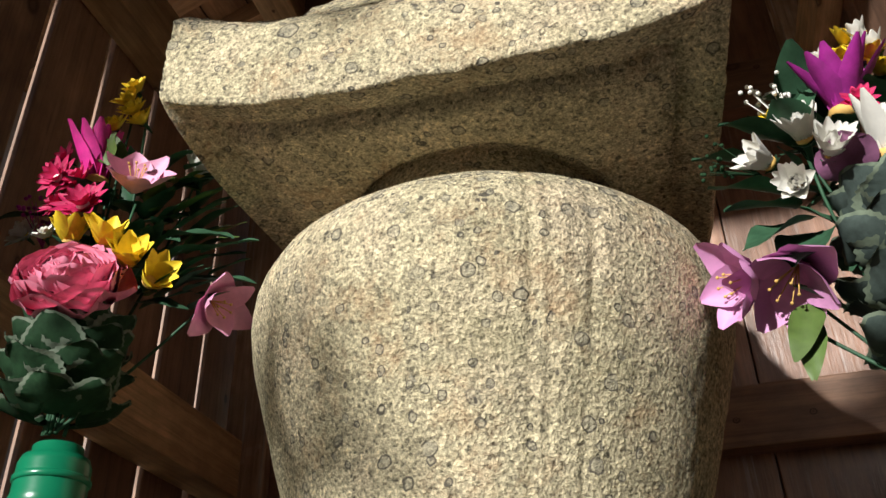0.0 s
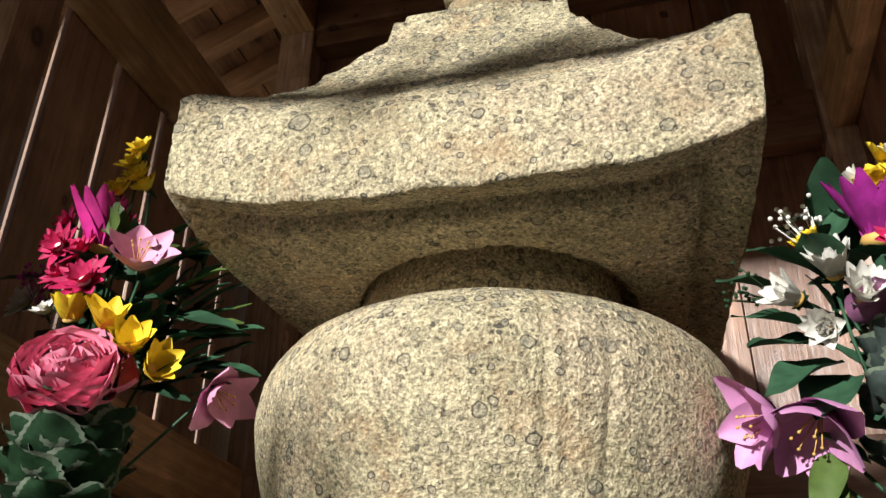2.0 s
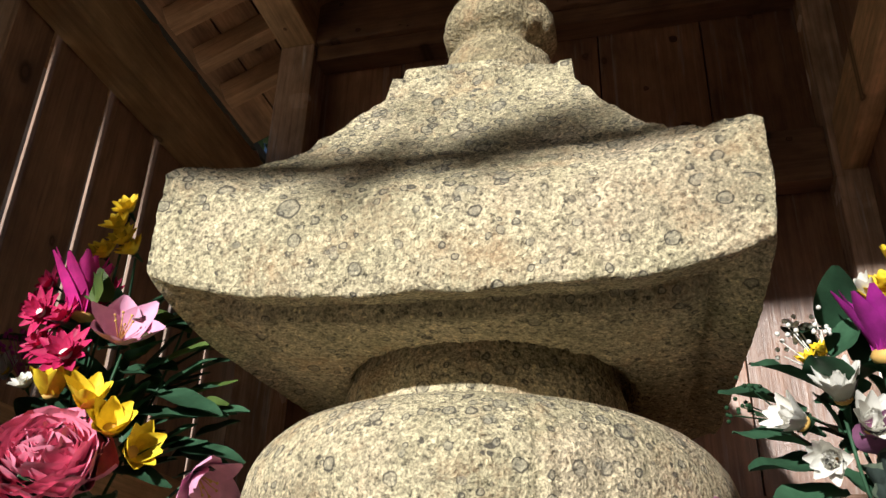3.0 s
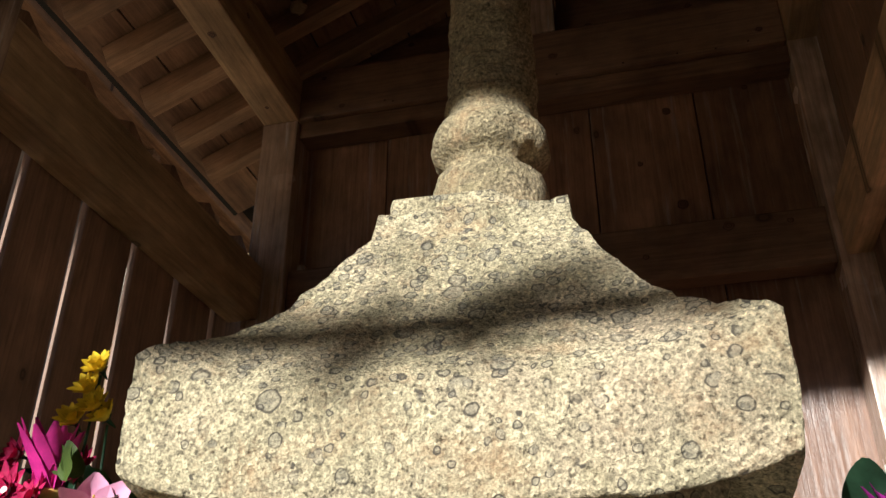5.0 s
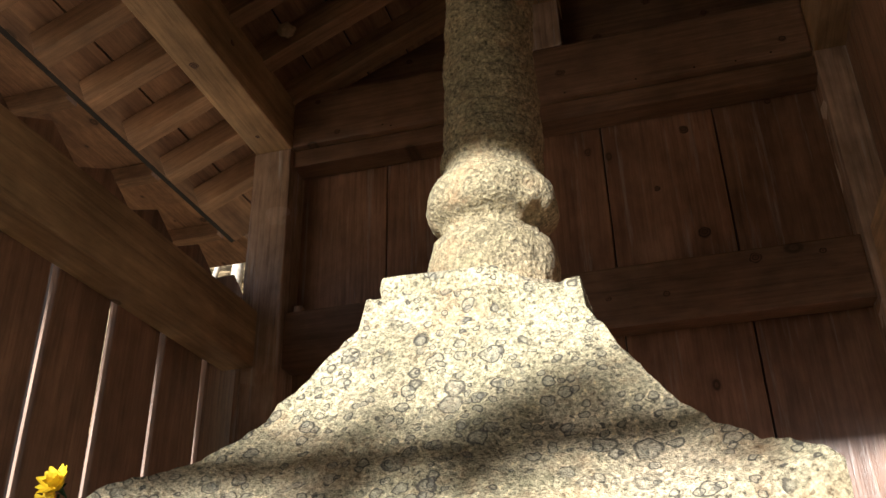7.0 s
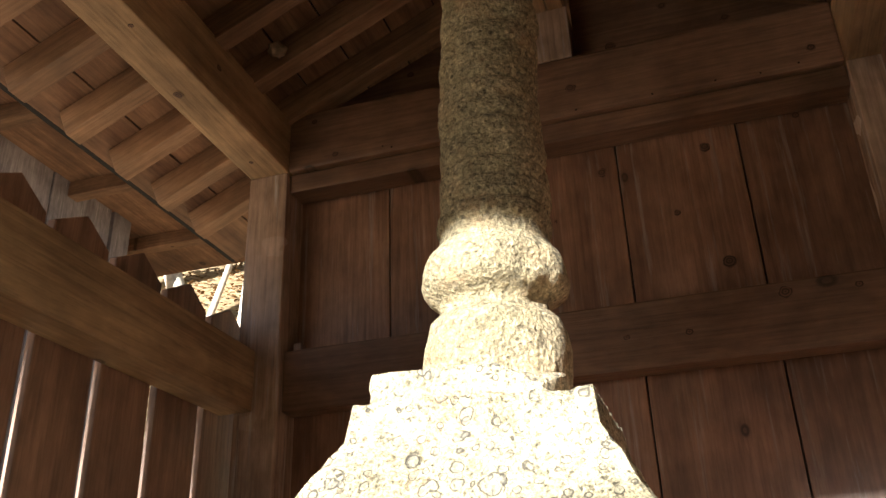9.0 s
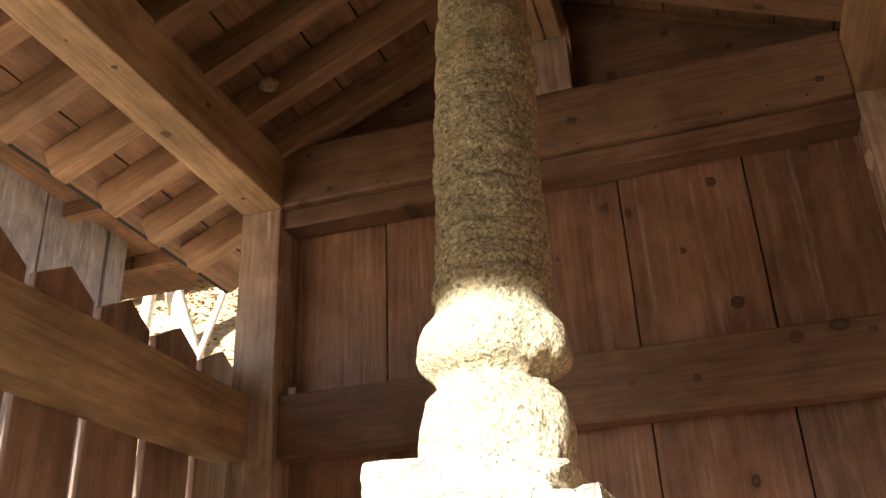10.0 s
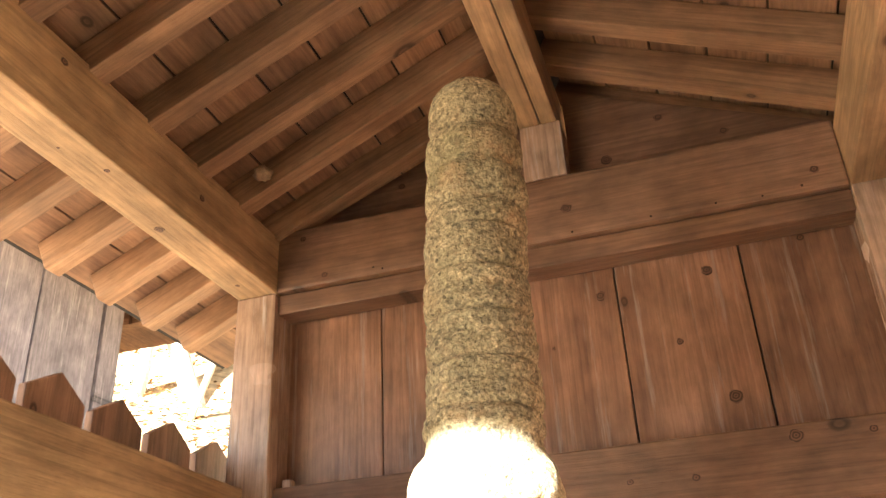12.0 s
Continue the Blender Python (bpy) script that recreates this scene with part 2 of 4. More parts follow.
def thing(name, label, category, group="", kind="", at=(0, 0, 0)):
    ob = tagged(new(name), label, category, group, kind)
    ob.location = at
    return ob


def add_box(bm, lo, hi, bevel=0.0):
    m = Matrix.Translation([(a + b) / 2 for a, b in zip(lo, hi)]) @ Matrix.Diagonal([b - a for a, b in zip(lo, hi)] + [1])
    vs = bmesh.ops.create_cube(bm, size=1, matrix=m)["verts"]
    if bevel:
        es = list({e for v in vs for e in v.link_edges})
        bmesh.ops.bevel(bm, geom=es, offset=bevel, segments=2, profile=0.6, affect="EDGES")
    return bm


def box(name, lo, hi, material, parent=None, bevel=0.003, label=""):
    """A squared timber whose own space lies at its middle."""
    mid = Vector([(a + b) / 2 for a, b in zip(lo, hi)])
    half = [(b - a) / 2 for a, b in zip(lo, hi)]
    bm = add_box(bmesh.new(), [-h for h in half], half, bevel)
    ob = part(name, bm, material, parent, label)
    ob.location = mid
    return ob


def lathe(bm, profile, steps=64, rough=0.0, seed=0.0):
    rings = []
    for r, z in profile:
        ring = []
        for k in range(steps):
            a = 2 * math.pi * k / steps
            p = Vector((r * math.cos(a), r * math.sin(a), z))
            if rough:
                p += Vector((p.x, p.y, 0)).normalized() * rough * (noise.noise(p * 9 + Vector((seed, 0, 0))) + 0.6 * noise.noise(p * 28 + Vector((0, seed, 0))) + 0.26 * noise.noise(p * 75) + 0.22 * noise.noise(p * 160))
            ring.append(bm.verts.new(p))
        rings.append(ring)
    for a, b in zip(rings, rings[1:]):
        for k in range(steps):
            bm.faces.new((a[k], a[(k + 1) % steps], b[(k + 1) % steps], b[k]))
    bm.faces.new(rings[0][::-1])
    bm.faces.new(rings[-1])
    return bm


def smooth_profile(points, n):
    """Points (r, z) joined by a soft curve in n steps a span."""
    out = []
    for i in range(len(points) - 1):
        p0, p1, p2, p3 = (points[max(0, min(len(points) - 1, i + k))] for k in (-1, 0, 1, 2))
        for j in range(n):
            t = j / n
            out.append(tuple(0.5 * (2 * b + (c - a) * t + (2 * a - 5 * b + 4 * c - d) * t * t + (3 * b - a - 3 * c + d) * t ** 3) for a, b, c, d in zip(p0, p1, p2, p3)))
    return out + [points[-1]]


# ---- the shelter's plan ----
LEFT, RIGHT = -0.610, 0.572      # inner faces of the side posts
POST = 0.095
BEAM_B, BEAM_T = 2.450, 2.597    # bottom and top of the wall beams
FACE = 1.437                     # front of the back beam and posts
WALL = 1.516                     # front of the back boards
FRONT = 0.44                     # front posts, on the open side
PORCH = -0.92                    # unseen front beam, added to set the shadow edge on the finial
RIDGE_X, SLOPE = 0.010, 0.46
RAIL_B, RAIL_T = 1.900, 2.030
LOW_B, LOW_T = 1.150, 1.266

def land(x, y):
    d = max(0.0, -0.55 * x + 0.83 * y - 3.2)
    return min(16.0, 0.74 * d) + (0.10 * noise.noise(Vector((x, y, 0)) * 0.9) + 0.35 * noise.noise(Vector((x, y, 3)) * 0.25)) * min(1.0, d)


ground = bmesh.new()
bmesh.ops.create_grid(ground, x_segments=150, y_segments=150, size=75)
for v in ground.verts:
    v.co.z = land(v.co.x, v.co.y)
g = tagged(part("ground", ground, EARTH, smooth=True), "sunlit ground and slope covered with dry leaf litter", "ground", kind="structure")
# unseen floor, coloured dark to keep bounced sun off the ceiling
floor = tagged(box("floor", (-0.9, PORCH - 0.2, 0.0), (0.9, 1.62, 0.06), plain("dim_floor", (0.10, 0.085, 0.07), 0.9), bevel=0.01), "dark unseen floor under the shelter, dimmed to cut bounced light", "floor", kind="structure")

# added reflector, out of view: throws sunlight up under the left eave
tagged(box("pavement", (-2.45, -4.0, -0.02), (-0.93, 3.6, 0.05), plain("pale_bounce", (0.70, 0.62, 0.50), 0.9, 0.15, 6.0), bevel=0.01), "unseen pale slab added beside the shelter to bounce sunlight", "path", kind="structure")
back = thing("wall_back", "dark reddish-brown vertical plank wall with rails", "wall", kind="structure")
xs = [LEFT - 0.01, -0.395 + 0.001, -0.19, 0.114, 0.358, RIGHT + 0.01]
for a, b in zip(xs, xs[1:]):
    dy = 0.004 * random.random()
    box("plank", (a + 0.0015, WALL + dy, 0.3), (b - 0.0015, WALL + 0.018 + dy, BEAM_B + 0.01), WALL_Z, back, 0.002)
box("backing", (LEFT - 0.05, WALL + 0.024, 0.28), (RIGHT + 0.05, WALL + 0.034, BEAM_B), SLATE, back, 0.0)
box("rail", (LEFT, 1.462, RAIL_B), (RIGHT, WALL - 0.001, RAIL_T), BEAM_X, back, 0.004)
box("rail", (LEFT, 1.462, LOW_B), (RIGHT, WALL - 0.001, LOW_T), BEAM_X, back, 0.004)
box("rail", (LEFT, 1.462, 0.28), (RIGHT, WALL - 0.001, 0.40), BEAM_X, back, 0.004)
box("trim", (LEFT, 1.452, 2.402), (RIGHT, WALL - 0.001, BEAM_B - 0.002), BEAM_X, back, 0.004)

frame_ = thing("timber_frame", "brown squared timber posts, beams and ridge of a small shelter", "frame", kind="structure")
for x0, x1 in ((LEFT - POST, LEFT), (RIGHT, RIGHT + POST)):
    for y0 in (FACE, FRONT):
        box("post", (x0, y0, 0.05), (x1, y0 + POST, BEAM_B - 0.001), POST_Z, frame_, 0.004)
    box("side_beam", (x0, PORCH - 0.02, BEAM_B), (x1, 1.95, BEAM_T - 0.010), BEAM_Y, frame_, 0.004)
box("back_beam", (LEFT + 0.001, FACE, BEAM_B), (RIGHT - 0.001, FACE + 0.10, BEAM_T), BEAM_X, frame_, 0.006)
# the unseen front beam hangs lower to bring its shadow down the finial
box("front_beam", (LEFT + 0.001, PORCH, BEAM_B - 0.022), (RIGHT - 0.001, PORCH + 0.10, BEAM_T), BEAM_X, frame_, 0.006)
RIDGE_B = 2.735
box("ridge_beam", (RIDGE_X - 0.045, PORCH - 0.02, RIDGE_B), (RIDGE_X + 0.001, 1.95, 2.855), BEAM_Y, frame_, 0.003)
box("ridge_beam", (RIDGE_X + 0.004, PORCH - 0.02, RIDGE_B), (RIDGE_X + 0.038, 1.95, 2.855), BEAM_Y, frame_, 0.003)
box("king_post", (RIDGE_X - 0.044, FACE, BEAM_T + 0.001), (RIDGE_X + 0.046, FACE + 0.09, RIDGE_B - 0.001), POST_Z, frame_, 0.003)
box("king_post", (RIDGE_X - 0.044, PORCH, BEAM_T + 0.001), (RIDGE_X + 0.046, PORCH + 0.09, RIDGE_B - 0.001), POST_Z, frame_, 0.003)

# gable boards over the back and front beams
for y0, nm in ((FACE + 0.075, "gable_back"), (PORCH + 0.03, "gable_front")):
    for side in (-1, 1):
        bm = bmesh.new()
        w = 0.60
        top = BEAM_T + SLOPE * 0.60 - 0.012
        pts = [(RIDGE_X + side * 0.046, BEAM_T), (RIDGE_X + side * w, BEAM_T), (RIDGE_X + side * w, BEAM_T + 0.03), (RIDGE_X + side * 0.046, top - SLOPE * 0.046 + 0.02)]
        f0 = [bm.verts.new((x, y0, z)) for x, z in pts]
        f1 = [bm.verts.new((x, y0 + 0.02, z)) for x, z in pts]
        bm.faces.new(f0), bm.faces.new(f1[::-1])
        for k in range(4):
            bm.faces.new((f0[k], f0[(k + 1) % 4], f1[(k + 1) % 4], f1[k]))
        bmesh.ops.recalc_face_normals(bm, faces=bm.faces)
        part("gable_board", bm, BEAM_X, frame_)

# rafters, boards and covering of both slopes
roof = thing("roof", "gabled roof of brown rafters and sheathing boards with a dark edge", "roof", kind="structure")
ANG = math.atan(SLOPE)


def slope_pose(side, y, along, lift):
    """A pose on a roof slope: x runs down from the ridge, z out of the slope."""
    base = Matrix.Translation((RIDGE_X, y, BEAM_T + SLOPE * 0.602))
    turn = Matrix.Rotation(0 if side > 0 else math.pi, 4, "Z") @ Matrix.Rotation(ANG, 4, "Y")
    return base @ turn @ Matrix.Translation((along, 0, lift))


RUN = 1.03   # ridge to eave, along the slope
ys = [1.605 - 0.159 * k for k in range(17)]
for side in (-1, 1):
    for y in ys:
        bm = add_box(bmesh.new(), (-RUN / 2, -0.022, -0.012), (RUN / 2, 0.022, 0.055), 0.003)
        part("rafter", bm, RAFT_X, roof).matrix_basis = slope_pose(side, y - (0.045 if side > 0 else 0), RUN / 2 + 0.02, 0)
    n = 9
    step = (RUN + 0.03) / n
    for k in range(n):
        bm = add_box(bmesh.new(), (-step / 2 + 0.0022, -1.41, 0), (step / 2 - 0.0022, 1.41, 0.012), 0.0015)
        part("roof_board", bm, SHEATH, roof).matrix_basis = slope_pose(side, 0.46, 0.02 + (k + 0.5) * step, 0.0555 + 0.003 * random.random())
    bm = add_box(bmesh.new(), (-0.03, -1.43, 0), (RUN + 0.066, 1.43, 0.020), 0.003)
    part("covering", bm, SLATE, roof, "dark roof covering with a black drip edge").matrix_basis = slope_pose(side, 0.46, 0, 0.074)

box("ridge_cap", (RIDGE_X - 0.12, -0.97, 2.93), (RIDGE_X + 0.12, 1.90, 3.00), SLATE, roof, 0.01)

# ---- side fences ----
def fence(name, x_in, sign):
    top = thing(name, "brown picket fence of pointed boards on squared rails", "fence", "side fences", "structure")
    for z0, z1 in ((RAIL_B, RAIL_T), (LOW_B, LOW_T), (0.28, 0.40)):
        a, b = sorted((x_in, x_in - sign * 0.075))
        box("rail", (a, FRONT + POST, z0), (b, FACE, z1), BEAM_Y, top, 0.004)
    y = 1.372 + 0.157
    while y > FRONT + 0.1:
        bm = bmesh.new()
        a, b = -0.0680, 0.0680
        out = [(a, 0.25), (b, 0.25), (b, 2.100), (0.004, 2.14), (a, 2.100)]
        f0 = [bm.verts.new((0, p, z - 1.0)) for p, z in out]
        f1 = [bm.verts.new((-0.017, p, z - 1.0)) for p, z in out]
        bm.faces.new(f0), bm.faces.new(f1[::-1])
        for k in range(5):
            bm.faces.new((f0[k], f0[(k + 1) % 5], f1[(k + 1) % 5], f1[k]))
        bmesh.ops.recalc_face_normals(bm, faces=bm.faces)
        bmesh.ops.bevel(bm, geom=list(bm.edges), offset=0.0015, segments=1, affect="EDGES")
        bd = part("board", bm, FENCE, top)
        bd.location = (x_in - sign * 0.077 if sign > 0 else x_in - sign * 0.077 + 0.022, y - 0.0785, 1.0)
        y -= 0.157
    return top


fence("fence_left", -0.662, 1)
side = thing("wall_right", "dark brown vertical plank side wall with rails", "wall", kind="structure")
yy = FRONT + POST
while yy < FACE - 0.01:
    e = min(yy + 0.21, FACE)
    box("plank", (RIGHT + 0.06, yy + 0.001, 0.3), (RIGHT + 0.078, e - 0.001, BEAM_B - 0.002), FENCE, side, 0.002)
    yy = e
for z0, z1 in ((RAIL_B, RAIL_T), (LOW_B, LOW_T), (0.28, 0.40)):
    box("rail", (RIGHT + 0.012, FRONT + POST, z0), (RIGHT + 0.059, FACE, z1), BEAM_Y, side, 0.004)

# ---- stone pagoda ----
LEAN_P = 1.7
pagoda = thing("stone_pagoda", "weathered ochre granite pagoda with jar body, lichen rings, tall finial", "pagoda", at=(-0.054, 0.815, 0))
pagoda.rotation_euler = (0, radians(LEAN_P), 0)
# unseen plinth; its dark colour holds back light from below
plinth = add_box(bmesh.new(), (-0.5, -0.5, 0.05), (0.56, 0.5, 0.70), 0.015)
part("plinth", plinth, DIM_STONE, pagoda, "dark square granite plinth, unseen, dimmed to cut bounced light")
jar_line = [(0.19, 0.70), (0.197, 0.76), (0.205, 0.82), (0.227, 0.90), (0.246, 0.96), (0.265, 1.02), (0.278, 1.07), (0.282, 1.103), (0.277, 1.136), (0.263, 1.164), (0.239, 1.186), (0.208, 1.200), (0.170, 1.207)]
bm = lathe(bmesh.new(), smooth_profile(jar_line, 9), 420, 0.0022, 3.1)
for v in bm.verts:
    a = math.degrees(math.atan2(v.co.y, v.co.x))
    for mark, depth, z0 in ((-96.5, 0.0035, 1.18), (-69.7, 0.0055, 1.20), (-65.6, 0.0045, 1.17), (-57.0, 0.0055, 1.20), (-86.0, 0.0025, 1.02)):
        if abs(a - mark) < 1.5 and v.co.z < z0:
            k = depth * (1 - abs(a - mark) / 1.5) * (0.6 + 0.8 * noise.noise(Vector((v.co.z * 9, mark, 0))))
            v.co -= Vector((v.co.x, v.co.y, 0)).normalized() * k
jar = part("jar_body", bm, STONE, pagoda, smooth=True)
jar.location = (0.010, 0.004, 0)
neck = part("neck_ring", lathe(bmesh.new(), smooth_profile([(0.172, 1.195), (0.173, 1.225), (0.171, 1.245), (0.165, 1.262), (0.162, 1.288)], 3), 96, 0.0015, 5.0), STONE, pagoda, smooth=True)
neck.location = (0.0, 0.01, 0)


def roof_top(r):
    pts = [(0.0, 1.657), (0.127, 1.655), (0.134, 1.620), (0.160, 1.572), (0.185, 1.524), (0.207, 1.488), (0.232, 1.453), (0.262, 1.420), (0.286, 1.397), (0.300, 1.383), (0.307, 1.366)]
    for (a, za), (b, zb) in zip(pts, pts[1:]):
        if r <= b:
            return za + (zb - za) * (r - a) / (b - a)
    return pts[-1][1]


def kasa():
    bm = bmesh.new()
    n = 140
    levels = [0.0, 0.07, 0.11, 0.127, 0.134] + [0.134 + 0.173 * k / 34 for k in range(1, 35)]
    low = [(0.307, 1.262), (0.304, 1.259), (0.262, 1.268), (0.252, 1.270), (0.247, 1.254), (0.22, 1.252)]
    recess = [(0.190, 1.252), (0.184, 1.254), (0.181, 1.259), (0.179, 1.276), (0.08, 1.276)]

    def ring(r, z, lift, round_=False):
        out = []
        for s in range(4):
            for k in range(n):
                u = -1 + 2 * k / n
                p = [(u, -1), (1, u), (-u, 1), (-1, -u)][s]
                e = abs(u) ** 4.2
                # the eave bows in a little between its corners
                q = r * (1 - 0.012 * (1 - abs(u) ** 2) * (r > 0.25))
                if abs(u) > 0.94:
                    q -= (abs(u) - 0.94) * 0.11 * r
                x, y = p[0] * r, p[1] * r
                if abs(p[0]) == 1:
                    x = p[0] * q
                else:
                    y = p[1] * q
                if round_:
                    x, y = r * p[0] / math.hypot(*p), r * p[1] / math.hypot(*p)
                if x > 0:
                    x *= 1 - 0.12 * max(0.0, min(1.0, (z - 1.42) / 0.2))
                # the underside narrows towards the back
                x *= 1 - 0.07 * (y / r + 1) * max(0.0, min(1.0, (1.385 - z) / 0.10))
                co = Vector((x, y, z + lift * e))
                w = 0.0030 * noise.noise(co * 14) + 0.0022 * noise.noise(co * 45) + 0.0017 * noise.noise(co * 120) + 0.0010 * noise.noise(co * 230)
                out.append(bm.verts.new(co + Vector((x, y, 0.02)).normalized() * w + Vector((0, 0, w))))
        return out

    rings = [ring(max(r, 0.004), roof_top(r), 0.044 * max(0, (r - 0.17) / 0.137) ** 1.6) for r in levels]
    for k in range(1, 22):
        rings.append(ring(0.307 + 0.003 * math.sin(k / 22 * math.pi), 1.368 + (1.262 - 1.368) * k / 22, 0.044 + (0.034 - 0.044) * k / 22))
    rings += [ring(r, z, 0.034 * (r / 0.307) ** 4 if r > 0.24 else 0.006) for r, z in low]
    rings += [ring(r, z, 0.0, True) for r, z in recess]
    for a, b in zip(rings, rings[1:]):
        for k in range(4 * n):
            bm.faces.new((a[k], b[k], b[(k + 1) % (4 * n)], a[(k + 1) % (4 * n)]))
    bm.faces.new(rings[-1])
    bmesh.ops.recalc_face_normals(bm, faces=bm.faces)
    return bm


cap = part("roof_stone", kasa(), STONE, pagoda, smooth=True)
cap.location = (0.013, 0, 0.007)
bm = bmesh.new()
bmesh.ops.create_cube(bm, size=1, matrix=Matrix.Translation((-0.016, 0, 1.676)) @ Matrix.Diagonal((0.196, 0.200, 0.062, 1)))
bmesh.ops.bevel(bm, geom=list(bm.edges), offset=0.008, segments=3, profile=0.6, affect="EDGES")
bmesh.ops.subdivide_edges(bm, edges=list(bm.edges), cuts=9, use_grid_fill=True)
for v in bm.verts:
    # the right-hand front corner is worn away
    worn = max(0.0, 1 - (v.co - Vector((0.082, -0.10, 1.707))).length / 0.06)
    v.co += Vector((-0.016, 0.012, -0.020)) * worn + Vector((1, 1, 1)) * (0.0030 * noise.noise(v.co * 40) + 0.0016 * noise.noise(v.co * 120))
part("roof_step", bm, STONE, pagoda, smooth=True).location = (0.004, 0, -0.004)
shaft_line = [(0.076, 1.688), (0.082, 1.720), (0.082, 1.755), (0.075, 1.785), (0.061, 1.799), (0.067, 1.812), (0.083, 1.824), (0.0855, 1.845), (0.081, 1.866), (0.069, 1.882)]
n_rings = 10
for k in range(n_rings * 8 + 1):
    z = 1.90 + (2.185 - 1.90) * k / (n_rings * 8)
    groove = max(0.0, math.cos(2 * math.pi * k / 8)) ** 3
    shaft_line.append((0.0695 - 0.0075 * (z - 1.9) / 0.285 - 0.0062 * groove * (0.7 + 0.5 * math.sin(k * 0.37)), z))
shaft_line += [(0.0590, 2.190), (0.0650, 2.200), (0.0668, 2.215), (0.0655, 2.235), (0.0590, 2.246), (0.0625, 2.258), (0.0645, 2.273), (0.0610, 2.290), (0.0545, 2.302), (0.0580, 2.316), (0.0595, 2.342), (0.054, 2.368), (0.04, 2.384), (0.018, 2.392)]
bm = lathe(bmesh.new(), smooth_profile(shaft_line, 2), 180, 0.0050, 8.0)
for v in bm.verts:
    out = Vector((v.co.x, v.co.y, 0))
    if out.length > 0.03:
        # petals carved round the upper bulges, chips out of the bead
        a = math.atan2(v.co.y, v.co.x)
        if 2.19 < v.co.z < 2.30:
            v.co += out.normalized() * 0.0030 * (abs(math.cos(4 * a)) - 0.6)
        if 1.80 < v.co.z < 1.85:
            chip = noise.noise(v.co * 26 + Vector((4, 1, 2)))
            v.co -= out.normalized() * 0.016 * max(0.0, chip - 0.12)
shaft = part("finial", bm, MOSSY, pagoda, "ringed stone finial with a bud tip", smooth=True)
shaft.location = (0.001, 0.016, -0.007)


# ---- offerings of artificial flowers ----
def petal(bm, m, length, width, cup=0.3, curl=0.0, tip=0.6, wave=0.0, n=6, base=0.25, rim=False):
    """One petal or leaf from the origin along +y, facing +z, in the pose m; rim: its edge takes the second material."""
    rows = []
    ph = random.random() * 6
    across = (-1, -0.84, -0.42, 0, 0.42, 0.84, 1) if rim else (-1, -0.5, 0, 0.5, 1)
    for i in range(n + 1):
        u = i / n
        w = width / 2 * (1 + (0.07 * (i % 2) if rim else 0)) * (base * (1 - u) + math.sin(math.pi * min(1, u ** tip * 0.94 + 0.03)) ** 0.8)
        row = []
        for v in across:
            x = v * w
            fold = 0.06 * w * (1 - abs(v)) if rim else 0
            z = cup * w * v * v - fold + length * 0.5 * curl * u * u + wave * math.sin(u * 9 + v * 3 + ph) * abs(v) ** 2
            row.append(bm.verts.new(m @ Vector((x, length * u * (1 - 0.18 * abs(curl) * u), z))))
        rows.append(row)
    for i, (a, b) in enumerate(zip(rows, rows[1:])):
        for k in range(len(across) - 1):
            f = bm.faces.new((a[k], a[k + 1], b[k + 1], b[k]))
            f.material_index = 1 if rim and (k in (0, len(across) - 2) or i == n - 1) else 0


def facing(at, way, spin=0.0):
    """A pose at a point whose z looks along way."""
    return Matrix.Translation(at) @ Vector(way).to_track_quat("Z", "Y").to_matrix().to_4x4() @ Matrix.Rotation(spin, 4, "Z")


def whorl(bm, m, n, length, width, open_deg, cup=0.35, curl=0.0, tip=0.6, jitter=0.15, start=0.0, off=0.0, wave=0.0):
    for k in range(n):
        a = start + 2 * math.pi * k / n + jitter * random.uniform(-1, 1)
        lift = radians(90 - open_deg + 12 * jitter * random.uniform(-4, 4))
        p = m @ Matrix.Rotation(a, 4, "Z") @ Matrix.Translation((0, off, 0)) @ Matrix.Rotation(lift, 4, "X")
        petal(bm, p, length * random.uniform(0.9, 1.08), width, cup, curl, tip, wave)


def dome(bm, m, r, squash=0.6):
    bmesh.ops.create_icosphere(bm, subdivisions=2, radius=r, matrix=m @ Matrix.Diagonal((1, 1, squash, 1)))


def tube(bm, a, b, r0, r1, bend=(0, 0, 0), n=6, sides=7):
    a, b, bend = Vector(a), Vector(b), Vector(bend)
    rings = []
    for i in range(n + 1):
        u = i / n
        c = a.lerp(b, u) + bend * (4 * u * (1 - u))
        t = (b - a + bend * (4 - 8 * u)).normalized()
        q = t.to_track_quat("Z", "Y").to_matrix()
        r = r0 + (r1 - r0) * u
        rings.append([bm.verts.new(c + q @ Vector((r * math.cos(k * 2 * math.pi / sides), r * math.sin(k * 2 * math.pi / sides), 0))) for k in range(sides)])
    for p, q in zip(rings, rings[1:]):
        for k in range(sides):
            bm.faces.new((p[k], p[(k + 1) % sides], q[(k + 1) % sides], q[k]))
    bm.faces.new(rings[0][::-1]), bm.faces.new(rings[-1])


ROSE = plain("rose_pink_cloth", (0.86, 0.27, 0.40), 0.7, 0.22, 60)
MAGENTA = plain("magenta_cloth", (0.72, 0.03, 0.32), 0.6, 0.2, 60)
CRIMSON = plain("crimson_cloth", (0.50, 0.012, 0.10), 0.65, 0.25, 60)
LILAC = plain("lilac_cloth", (0.76, 0.36, 0.54), 0.6, 0.15, 50)
MAUVE = plain("mauve_cloth", (0.60, 0.27, 0.50), 0.6, 0.15, 50)
PURPLE = plain("purple_cloth", (0.36, 0.02, 0.27), 0.55, 0.25, 60)
YELLOW = plain("yellow_cloth", (0.90, 0.64, 0.02), 0.6, 0.18, 60)
WHITE = plain("white_cloth", (0.80, 0.78, 0.72), 0.65, 0.08, 60)
